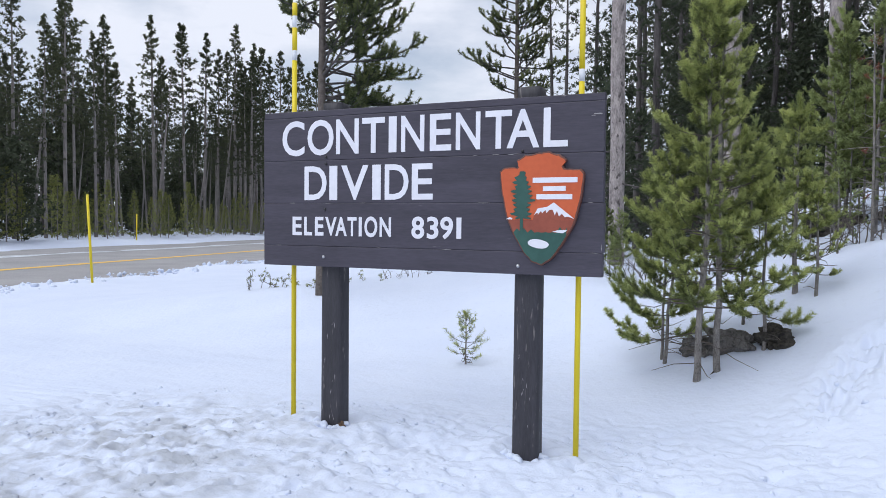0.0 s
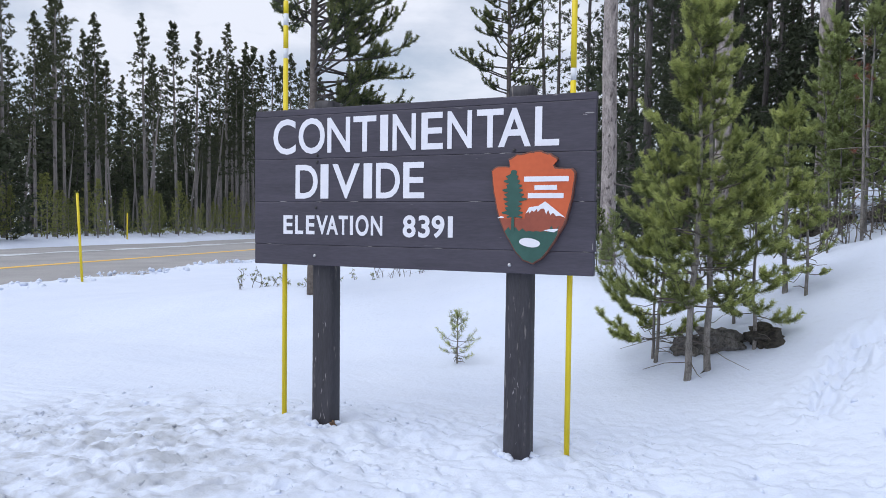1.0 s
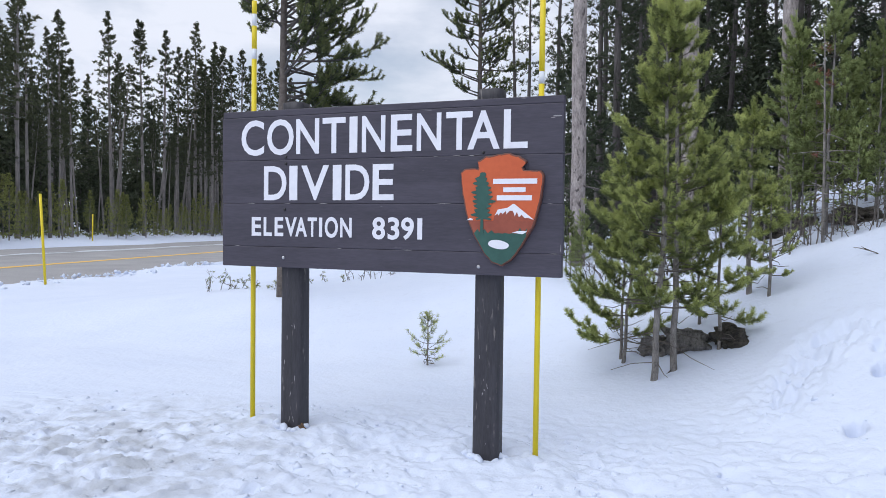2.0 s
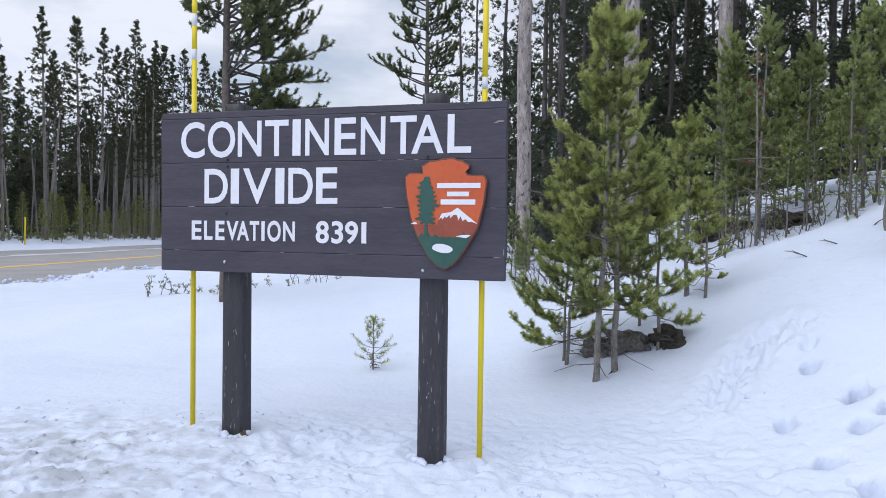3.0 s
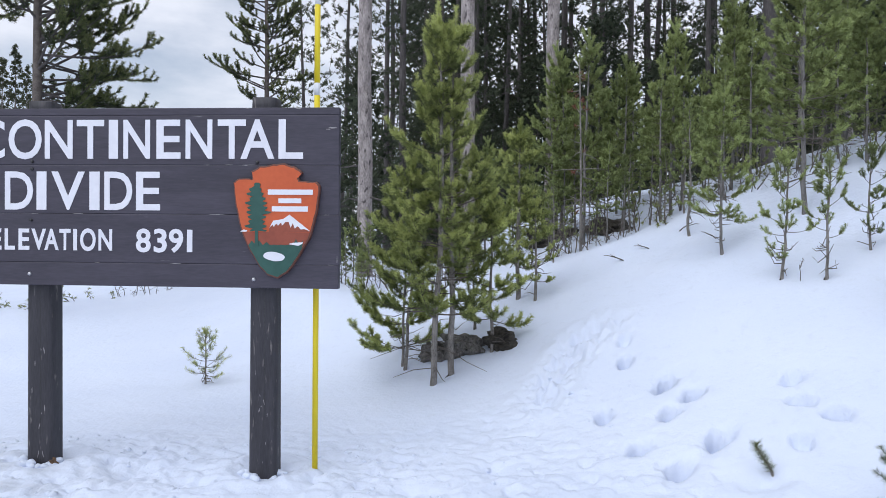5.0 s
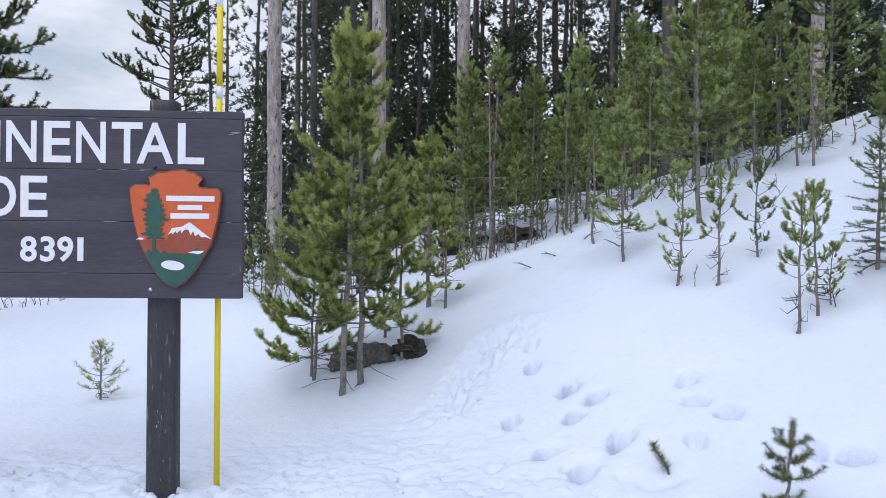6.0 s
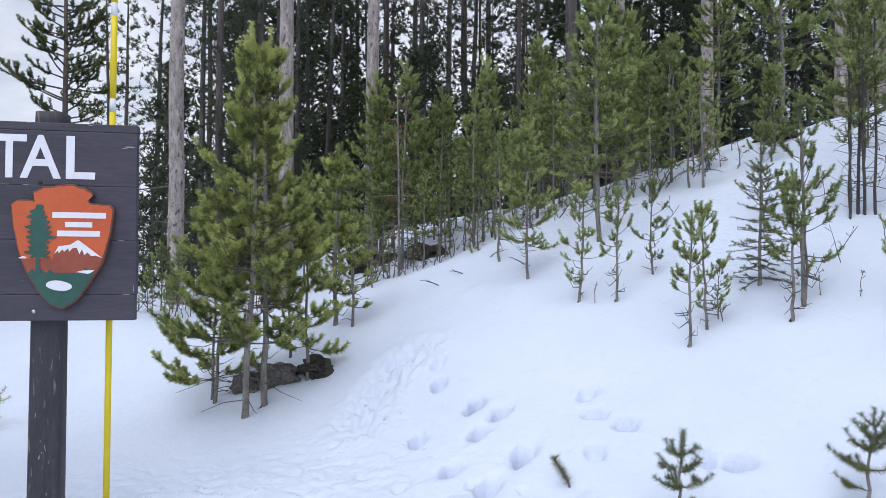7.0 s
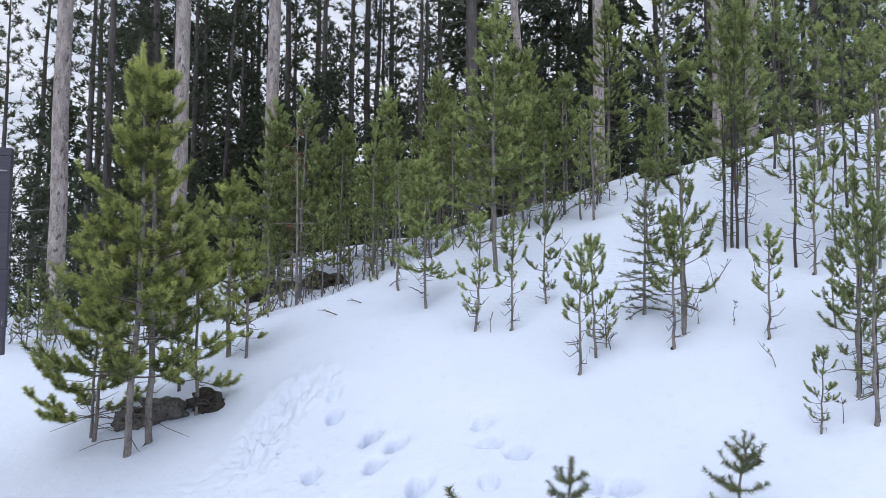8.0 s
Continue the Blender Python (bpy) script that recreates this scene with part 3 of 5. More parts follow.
def build_plaque(sign):
    edge = chipped(ARROW, 0.0022, 5)
    plaque = part("plaque", plate(edge, FACE - 0.026, FACE - 0.001, 0.004), PLAQUE_EDGE, sign, "arrowhead-shaped painted wooden plaque")
    field = inset(edge, 0.008)
    f = FACE - 0.026
    part("painted_field", plate(field, f - 0.0015, f + 0.002), PLAQUE_ORANGE, plaque, "orange painted field")
    part("painted_slope", plate(clip_below(field, 1.150), f - 0.0022, f + 0.002), PLAQUE_BROWN, plaque, "red-brown painted slope")
    # meadow with a fringe of small firs along its upper edge
    low = clip_below(field, 1.088)
    right = max(p[0] for p in low if p[1] > 1.086)
    left = min(p[0] for p in low if p[1] > 1.086)
    top = []
    rng = np.random.default_rng(4)
    steps = 15
    for k in range(steps + 1):
        x = right + (left - right) * k / steps
        h = 0.004 if 0.56 < x < 0.66 and k % 2 else rng.uniform(0.012, 0.03)
        if 0.585 < x < 0.665:
            h = 0.003
        top.append((x, 1.088 + (0.0 if k % 2 else h)))
    k0 = max(range(len(low)), key=lambda k: low[k][0] if low[k][1] > 1.086 else -9)
    ring = low[k0 + 1:] + low[:k0 + 1]
    ring = [p for p in ring if p[1] < 1.0865]
    part("painted_meadow", plate(top[::-1] + ring if ring[0][0] > ring[-1][0] else top + ring[::-1], f - 0.003, f + 0.002), PLAQUE_GREEN, plaque, "dark green painted meadow")
    # peak with snow
    part("painted_peak", plate([(0.566, 1.149), (0.571, 1.174), (0.589, 1.205), (0.636, 1.212), (0.668, 1.233), (0.710, 1.199), (0.772, 1.152)], f - 0.0026, f + 0.002), PLAQUE_BROWN, plaque)
    part("painted_snowcap", plate([(0.571, 1.172), (0.589, 1.205), (0.636, 1.213), (0.668, 1.234), (0.712, 1.200), (0.768, 1.156), (0.740, 1.166), (0.722, 1.164), (0.708, 1.180), (0.694, 1.168), (0.684, 1.194), (0.674, 1.172), (0.664, 1.199),
                                   (0.648, 1.199), (0.632, 1.182), (0.628, 1.198), (0.612, 1.182), (0.604, 1.192), (0.592, 1.176), (0.586, 1.186)], f - 0.0036, f + 0.002), LETTER_PAINT, plaque, "white painted snowcap")
    part("painted_snow_patch", plate([(0.427, 1.152), (0.446, 1.162), (0.462, 1.158), (0.458, 1.151)], f - 0.0036, f + 0.002), LETTER_PAINT, plaque)
    part("painted_lake", plate([(0.662, 1.094), (0.690, 1.101), (0.736, 1.103), (0.728, 1.094), (0.712, 1.086)], f - 0.0044, f + 0.002), LETTER_PAINT, plaque)
    # the tall tree: trunk and ragged tiers of foliage
    tree = [(0.499, 1.085), (0.501, 1.157)]
    rng = np.random.default_rng(12)
    tiers = 11
    for side in (-1, 1):
        zs = np.linspace(1.155, 1.375, tiers)
        if side > 0:
            zs = zs[::-1]
        for k, z in enumerate(zs):
            q = (z - 1.155) / 0.22
            w = (0.018 + 0.042 * math.sin(math.pi * min(1.0, (1 - q) * 0.85)) ** 0.8) * rng.uniform(0.62, 1.2)
            cx = 0.508 + 0.002 * side
            if side < 0:
                tree += [(cx - w * 0.9, z - 0.003), (cx - w, z + 0.004), (cx - w * 0.5, z + 0.011)]
            else:
                tree += [(cx + w * 0.5, z + 0.011), (cx + w, z + 0.004), (cx + w * 0.9, z - 0.003)]
    tree += [(0.515, 1.157), (0.517, 1.085)]
    part("painted_tree", plate(tree, f - 0.0050, f + 0.002), PLAQUE_GREEN, plaque, "dark green painted tree")
    # a plain rounded white shape on the meadow
    blob = [(0.594 + 0.052 * math.cos(a) * (1 + 0.08 * math.sin(2 * a)), 1.034 + 0.026 * math.sin(a) + 0.008 * math.cos(a + 2.6)) for a in np.linspace(0, 2 * math.pi, 28, endpoint=False)]
    part("painted_shape", plate(blob, f - 0.0044, f + 0.002), LETTER_PAINT, plaque, "plain white painted shape")
    # three plain bars
    for x0, x1, z0, z1 in ((0.562, 0.781, 1.329, 1.354), (0.614, 0.725, 1.289, 1.312), (0.582, 0.757, 1.249, 1.274)):
        part("bar", box(x0, x1, f - 0.004, f + 0.002, z0, z1), LETTER_PAINT, plaque)


build_sign()


def snow_stake(x, y, base, top, radius, bands, lean=0.0, label="", low=0.2):
    """A round marker rod in short lengths of yellow and white."""
    z0 = base - low
    stake = thing("snow_stake", pose(x, y, z0, 0, lean, 0), label, "snow stake", "snow stakes")
    cuts = [z0] + [b for b in bands] + [top]
    for k, (a, b) in enumerate(zip(cuts, cuts[1:])):
        g = Geo()
        g.tube([(0, 0, a - z0), (0, 0, b - z0)], [radius, radius], 12)
        white = k % 2
        mesh_part("reflective_band" if white else "rod", g.mesh("rod", [ROD_WHITE if white else ROD_YELLOW], True), stake, "white reflective band" if white else "")
    return stake


snow_stake(0.758, 3.13, -0.03, 2.75, 0.0145, (1.832, 1.893, 2.28, 2.34), 0.0, "tall yellow snow stake with white bands behind the sign")
snow_stake(-0.938, 3.13, 0.0, 2.405, 0.0145, (2.072, 2.130, 2.262, 2.330), 0.0, "tall yellow snow stake with white bands behind the sign")
snow_stake(-9.96, 9.37, 0.0, 1.62, 0.024, (), -4.0, "leaning yellow snow stake at the road edge")
snow_stake(-29.0, 28.3, 0.1, 1.5, 0.035, (), 1.0, "yellow snow stake across the road")


# ---- conifers ----
def norm(v):
    v = np.asarray(v, float)
    return v / (np.linalg.norm(v) + 1e-9)


def duff_cone(g, size, mat=1):
    ang = np.linspace(0, 2 * np.pi, 14)[:-1]
    rim = [(size * (0.8 + 0.35 * math.sin(3.1 * k)) * math.cos(a), size * (0.8 + 0.35 * math.cos(2.3 * k)) * math.sin(a), -0.05) for k, a in enumerate(ang)]
    g.add([(0, 0, 0.016)] + rim, [(0, 1 + k, 1 + (k + 1) % 13) for k in range(13)], mat)


class Foliage:
    """Shoots that carry needles, gathered and then drawn at once."""

    def __init__(self):
        self.a, self.b = [], []

    def add(self, p, q):
        self.a.append(p)
        self.b.append(q)

    def draw(self, g, k, rng, mat=1):
        g.needles(self.a, self.b, k["per_metre"], k["needle"], k["width"], rng, mat, k.get("spread", 0.72), 6)


def bough(g, root, way, length, radius, rng, k, lift):
    """One branch: an axis that turns up towards its tip, side shoots at its yearly nodes, and foxtails of needles on the outer part."""
    n = 7
    pts = [np.asarray(root, float)]
    d = norm(way)
    for i in range(n):
        d = norm(d + np.array([0, 0, lift * (0.1 + (i / n) ** 1.5) * 0.34]) + rng.normal(0, 0.055, 3))
        pts.append(pts[-1] + d * length / n)
    pts = np.array(pts)
    twigs = k.get("twigs", True)
    g.tube(pts, np.linspace(radius, radius * 0.35, n + 1), 5 if twigs else 3, 0, False)
    old, fresh = Foliage(), Foliage()
    begin, shoot, up = k["needle_from"], k["shoot"], k.get("arch", 0.4)
    for i in range(n):
        if (i + 0.6) / n > begin:
            (fresh if i >= n - 2 else old).add(pts[i], pts[i + 1])

    def foxtail(p, w, size, thick):
        mid = p + w * size * 0.5
        tip = mid + norm(w + np.array([0, 0, up])) * size * 0.5
        if twigs:
            g.tube([p, mid, tip], [thick, thick * 0.8, thick * 0.5], 3, 0, False)
        old.add(p + w * size * k.get("gap", 0.15), mid)
        fresh.add(mid, tip)
        return mid, tip

    nodes = max(k["least"], int(round(length * (1 - begin * 0.8) / k["node"])))
    for s in range(nodes):
        f = begin * 0.8 + (1 - begin * 0.8) * (s + 0.35 + rng.uniform(-0.25, 0.25)) / nodes
        i = min(n - 1, int(f * n))
        p = pts[i] + (pts[i + 1] - pts[i]) * (f * n - i)
        axis = norm(pts[i + 1] - pts[i])
        side = norm(np.cross(axis, [0, 0, 1]))
        for turn in range(k["laterals"]):
            if rng.random() < 0.12:
                continue
            hand = 1 if (s + turn) % 2 else -1
            w = norm(axis * rng.uniform(0.6, 1.0) + side * hand * rng.uniform(0.45, 0.95) + np.array([0, 0, rng.uniform(-0.1, 0.4)]))
            size = shoot * rng.uniform(0.65, 1.25) + 0.30 * length * (1 - f) * rng.uniform(0.4, 1.0)
            mid, tip = foxtail(p, w, size, radius * 0.4)
            if size > shoot * 1.35:
                for hand in (-1, 1):
                    v = norm(w + side * hand * rng.uniform(0.4, 0.8) + np.array([0, 0, rng.uniform(0.0, 0.5)]))
                    foxtail(mid, v, shoot * rng.uniform(0.5, 0.9), radius * 0.3)
    foxtail(pts[-1], d, shoot * rng.uniform(0.5, 0.9), radius * 0.35)
    # darker inside, lighter at tips: growth, plus crown shade put into the materials
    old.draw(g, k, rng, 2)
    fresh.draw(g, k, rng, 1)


DENSE = dict(per_metre=1750, needle=0.034, width=0.0036, tuft=0.13, shoot=0.115, node=0.14, laterals=2, least=2, needle_from=0.38, spread=0.60, gap=0.08, arch=0.8)
SPARSE = dict(per_metre=1900, needle=0.021, width=0.0030, tuft=0.06, shoot=0.05, node=0.10, laterals=2, least=1, needle_from=0.55, spread=0.62, arch=1.1, gap=0.05)
BUSHY = dict(twigs=False, per_metre=1050, needle=0.031, width=0.0060, tuft=0.13, shoot=0.115, node=0.20, laterals=2, least=1, needle_from=0.42, spread=0.64, gap=0.04, arch=0.7)
TINY = dict(per_metre=3000, needle=0.023, width=0.0021, tuft=0.05, shoot=0.05, node=0.11, laterals=1, least=0, needle_from=0.12, spread=0.60, arch=0.3)


def young_pine(name, seed, height, reach, foliage, bare=0.25, whorl=0.17, per=5, stem=0.0105, wander=0.012, low=2, high=50, lift=0.75, shape=0.85, single=False, twigs=6,
               material=None, inner=None, bark=None, label="", group="", duff=0.0, lean=0.0, clad=0.80, body=0.55, skip=0.0, last=0.88, tips=5, tip_at=0.90, tip_size=1.0):
    """A young pine: leader, whorls of boughs that turn up at their tips, bare twigs near the foot."""
    rng = np.random.default_rng(seed)
    material, inner, bark = material or NEEDLE_YOUNG, inner or material or NEEDLE_INNER_SHADED, bark or BARK_YOUNG
    root = thing(name, (0, 0, 0), label, "pine tree" if height > 0.7 else "sapling", group)
    n = 14
    zs = np.linspace(-0.12, height, n + 1)
    off = np.cumsum(rng.normal(0, wander * height / 3, (n + 1, 2)), 0)
    off -= off[1]
    off[:, 0] += lean * np.maximum(zs / height, 0) ** 1.4
    axis = np.column_stack([off, zs])
    r0 = stem * height + 0.004
    rad = np.interp(zs, [-0.12, 0, 0.03 * height, height * 0.5, height], [r0 * 1.25, r0 * 1.2, r0, r0 * 0.7, 0.0035])

    def on(z):
        return np.array([np.interp(z, zs, axis[:, 0]), np.interp(z, zs, axis[:, 1]), z])

    bole = Geo()
    bole.tube(axis, rad, 9)
    for _ in range(twigs):
        a, zz = rng.random() * 6.3, rng.uniform(0.04, bare + 0.15) * height
        p = on(zz)
        d = np.array([math.cos(a), math.sin(a), rng.uniform(-0.35, 0.2)])
        size = reach * rng.uniform(0.25, 0.75)
        mid = p + d * size * 0.5 + rng.normal(0, 0.02, 3)
        bole.tube([p, mid, p + d * size + np.array([0, 0, rng.uniform(-0.03, 0.08)])], [0.0042, 0.003, 0.0016], 3, 2, False)
    if duff:
        duff_cone(bole, duff)
    mesh_part("trunk", bole.mesh("trunk", [bark, DUFF, TWIG], True), root, "slender grey-brown trunk")
    crown = Geo()
    z, turn = bare * height, rng.random() * 6.3
    while z < height * last:
        rel = (z - bare * height) / (height * (1 - bare))
        for _ in range(per):
            turn += 2 * math.pi / per * rng.uniform(0.7, 1.3)
            if rng.random() < skip * (1.9 if rel < 0.2 else 1.0):
                continue
            size = reach * (1 - rel) ** shape * min(1.0, body + rel * 2.0) * rng.uniform(0.6, 1.15) + 0.06 * min(1, height)
            up = math.radians(low + (high - low) * rel) + rng.normal(0, 0.12)
            way = (math.cos(turn) * math.cos(up), math.sin(turn) * math.cos(up), math.sin(up))
            g = Geo() if single else crown
            bough(g, on(z + rng.uniform(-0.03, 0.03) * height / 2), way, size, max(0.0025, r0 * 0.3 * (1 - rel * 0.6)), rng, foliage, lift)
            if single:
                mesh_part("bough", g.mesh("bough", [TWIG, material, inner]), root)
        turn += 0.7
        z += whorl * rng.uniform(0.7, 1.25) * (1 - 0.3 * rel)
    fol, tuft = Foliage(), foliage["tuft"]
    top = on(height)
    for k in range(4):
        fol.add(on(height * (clad + (0.9 - clad) * k / 4)), on(height * (clad + (0.9 - clad) * (k + 1) / 4)))
    fol.add(on(height * 0.9), top)
    fol.add(top, top + np.array([0, 0, tuft * 0.5]))
    for k in range(tips):
        a = k * 1.26 + rng.random()
        p = on(height * rng.uniform(tip_at, tip_at + 0.07))
        fol.add(p, p + np.array([math.cos(a) * 0.5, math.sin(a) * 0.5, 0.85]) * tuft * tip_size * rng.uniform(0.8, 1.4))
    fol.draw(crown, foliage, rng)
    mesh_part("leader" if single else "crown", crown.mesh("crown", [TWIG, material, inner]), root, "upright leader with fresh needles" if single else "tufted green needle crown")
    return root


def tall_pine(name, seed, height, dia, crown_from, reach, limbs, clumps, tris, blade, width, bark, material, label, group, lean=0.0, snags=10, sides=12, lift=0.25, flat=0.8, shoots=3, droop=-12, start=0.55, stub=1.0):
    """A lodgepole pine: long bare bole, dead snags, and an uneven crown of clumped limbs."""
    rng = np.random.default_rng(seed)
    root = thing(name, (0, 0, 0), label, "pine tree", group)
    n = 14
    zs = np.linspace(-0.5, height, n + 1)
    off = np.cumsum(rng.normal(0, 0.012 * height / n, (n + 1, 2)), 0)
    off -= off[0]
    off[:, 0] += lean * zs
    axis = np.column_stack([off, zs])
    rad = np.interp(zs / height, [-0.1, 0, 0.04, 0.5, 1], [dia * 0.68, dia * 0.62, dia * 0.52, dia * 0.4, 0.012])

    def on(z):
        return np.array([np.interp(z, zs, axis[:, 0]), np.interp(z, zs, axis[:, 1]), z])

    bole = Geo()
    bole.tube(axis, rad, sides)
    for _ in range(snags):
        z = height * rng.uniform(0.06, crown_from + 0.1)
        a = rng.random() * 6.3
        size = rng.uniform(0.3, 1.0) * min(1.3, reach)
        d = np.array([math.cos(a), math.sin(a), rng.uniform(-0.4, 0.35)])
        p = on(z)
        bole.tube([p, p + d * size * 0.55, p + d * size + np.array([0, 0, rng.uniform(-0.2, 0.25)])], [0.014, 0.009, 0.004], 4, 1, False)
    mesh_part("trunk", bole.mesh("trunk", [bark, BARK_DARK], True), root, "straight scaly trunk with dead side branches" if snags else "straight trunk")
    g = Geo()
    starts, ends = [], []
    for k in range(limbs):
        rel = (k + rng.random()) / limbs
        z = height * (crown_from + (1 - crown_from) * rel * 0.985)
        a = k * 2.39996 + rng.normal(0, 0.5)
        profile = min(1.0, start + 2.2 * rel) * (1 - rel) ** flat
        size = reach * profile * rng.uniform(0.3, 1.25) + 0.12
        up = math.radians(droop + (43 - droop) * rel) + rng.normal(0, 0.2)
        d = np.array([math.cos(a) * math.cos(up), math.sin(a) * math.cos(up), math.sin(up)])
        p = [on(z)]
        for s in range(4):
            d = norm(d + np.array([0, 0, lift * 0.4]) + rng.normal(0, 0.10, 3))
            p.append(p[-1] + d * size / 4)
        p = np.array(p)
        g.tube(p[[0, 2, 4]], np.linspace(max(0.008, dia * 0.09 * (1 - rel * 0.6)), 0.005, 3), 3, 0, False)
        for c in range(clumps):
            f = 0.22 + 0.78 * (c + rng.random()) / clumps
            i = min(3, int(f * 4))
            q = p[i] + (p[i + 1] - p[i]) * (f * 4 - i)
            q = q + norm(np.cross(d, [0, 0, 1])) * rng.normal(0, 0.30) * size * (1.15 - f) + np.array([0, 0, rng.normal(0.03, 0.05)])
            for _ in range(shoots):
                w = norm(d * 0.6 + rng.normal(0, 0.6, 3) + np.array([0, 0, 0.6]))
                starts.append(q)
                ends.append(q + w * blade * stub * rng.uniform(0.7, 1.5))
    g.needles(starts, ends, 0, blade * 0.7, width, rng, 1, 0.7, least=tris)
    mesh_part("crown", g.mesh("crown", [BARK_DARK, material]), root, "ragged dark green needle crown")
    return root


def spot(x, y, turn=0.0, scale=1.0, tilt=0.0):
    return Matrix.Translation((x, y, ground_z(x, y) if math.hypot(x, y) < 12 else float(land(x, y)))) @ Matrix.Rotation(radians(tilt), 4, "Y") @ Matrix.Rotation(radians(turn), 4, "Z") @ Matrix.Diagonal((scale, scale, scale, 1))


def stand(tree, x, y, turn=0.0, scale=1.0, tilt=0.0):
    tree.matrix_basis = spot(x, y, turn, scale, tilt)
    return tree


def plant(proto, x, y, turn=0.0, scale=1.0, tilt=0.0):
    m = spot(x, y, turn, scale, tilt)
    tree = copy_thing(proto, Matrix.Identity(4))
    tree.matrix_basis = m
    return tree


def scatter(protos, spots):
    """Plants spots (x, y, scale, turn) with the prototypes in turn; each prototype itself takes its first spot."""
    for k, (x, y, s, turn) in enumerate(spots):
        proto = protos[k % len(protos)]
        (stand if k < len(protos) else plant)(proto, x, y, turn, s)


# the clump of young pines beside the sign
HERO = "dense young lodgepole pine with bright green tufts in snow"
CLUMP = "young pines beside the sign"
hero = dict(shape=1.08, body=0.80, lift=0.85, skip=0.10, low=-6, high=42, last=0.90, clad=0.84, tips=4, tip_at=0.90, stem=0.0072, label=HERO, group=CLUMP, single=True)
stand(young_pine("young_pine", 11, 2.60, 0.64, DENSE, 0.20, 0.24, 6, duff=0.07, twigs=16, **hero), 1.23, 4.62, 20)
stand(young_pine("young_pine", 12, 2.56, 0.52, DENSE, 0.20, 0.24, 6, duff=0.09, twigs=16, **hero), 1.34, 4.72, 140)
stand(young_pine("young_pine", 13, 0.95, 0.50, dict(DENSE, shoot=0.07, node=0.085), 0.16, 0.20, 5, stem=0.008, low=-4, lift=0.5, label="small low pine with long upturned lower boughs", group=CLUMP, single=True, body=0.95, shape=1.2, twigs=10), 0.95, 5.05, 60)
stand(young_pine("young_pine", 17, 1.62, 0.42, DENSE, 0.30, 0.21, 5, skip=0.2, stem=0.0055, lift=0.5, label="young pine at the edge of the clump", group=CLUMP, single=True), 0.98, 4.98, 210)
stand(young_pine("young_pine", 14, 1.15, 0.34, DENSE, 0.20, 0.20, 4, skip=0.1, stem=0.008, lift=0.5, low=-4, label="small young pine growing beside dark rock", group=CLUMP, single=True, twigs=10), 1.63, 4.88, 200)
stand(young_pine("young_pine", 15, 1.42, 0.31, DENSE, 0.20, 0.19, 5, skip=0.15, high=40, lift=0.5, label="yellow-green young pine behind the clump", group=CLUMP, single=True, duff=0.05), 1.85, 5.70, 10)
stand(young_pine("young_pine", 16, 0.82, 0.20, SPARSE, 0.20, 0.10, 4, label="thin young pine with sparse tufts", group=CLUMP, duff=0.04), 1.98, 5.52, 80)
stand(young_pine("young_pine", 18, 0.70, 0.20, SPARSE, 0.20, 0.10, 4, label="thin young pine with sparse tufts", group=CLUMP), 1.50, 5.35, 130)

# the seedling behind the sign and the tips that stand out of the snow
stand(young_pine("pine_seedling", 21, 0.41, 0.19, dict(TINY, per_metre=1000, width=0.0022, needle=0.028, tuft=0.05, needle_from=0.4, spread=0.7), 0.18, 0.07, 4, skip=0.12, stem=0.009, twigs=8, low=4, high=48, lift=0.5, shape=0.75, body=0.75, label="small pine seedling standing alone in snow", group="pine seedlings", duff=0.035), -0.60, 5.05, 40)
SEEDLING = "pine seedling half buried in snow"
stand(young_pine("pine_seedling", 22, 0.40, 0.15, dict(TINY, per_metre=2300, needle=0.025, width=0.0018, spread=0.7), 0.14, 0.072, 4, stem=0.010, twigs=0, low=-8, high=42, lift=0.5, shape=0.65, body=0.9, tips=0, label=SEEDLING, group="pine seedlings", material=NEEDLE_OPEN, skip=0.3, wander=0.05, clad=0.6), 3.17, 2.43, 0)
stand(young_pine("pine_seedling", 23, 0.115, 0.02, dict(TINY, per_metre=3600, needle=0.042, width=0.0019, spread=0.66), 0.95, 0.1, 1, stem=0.02, twigs=0, lean=-0.07, clad=0.08, tips=0, label="bent pine tip poking out of snow", group="pine seedlings", material=NEEDLE_OPEN), 2.90, 2.92, 0)
stand(young_pine("pine_seedling", 24, 0.36, 0.13, dict(TINY, per_metre=2300, needle=0.025, width=0.0018, spread=0.7), 0.14, 0.072, 4, stem=0.010, twigs=0, low=-8, high=42, lift=0.5, shape=0.65, body=0.9, tips=0, label=SEEDLING, group="pine seedlings", material=NEEDLE_OPEN, skip=0.3, wander=0.05, clad=0.6), 3.93, 2.20, 200)

# sparse young pines up the bank
thin = dict(material=NEEDLE_MID, inner=NEEDLE_INNER_SHADED, bare=0.16, per=4, stem=0.0070, twigs=10, group="young pines on the bank", shape=0.5, duff=0.045, wander=0.022, low=-6, high=45, lift=1.1, skip=0.34)
BANK = "thin young pine with sparse tufts on the snow bank"
thin_a = young_pine("bank_pine", 31, 0.80, 0.17, SPARSE, whorl=0.085, label=BANK, **thin)
thin_b = young_pine("bank_pine", 32, 0.80, 0.15, SPARSE, whorl=0.09, label=BANK, **thin)
thin_c = young_pine("bank_pine", 33, 1.15, 0.20, SPARSE, whorl=0.11, label=BANK, **thin)
thin_d = young_pine("bank_pine", 34, 1.15, 0.23, SPARSE, whorl=0.10, label=BANK, **thin)
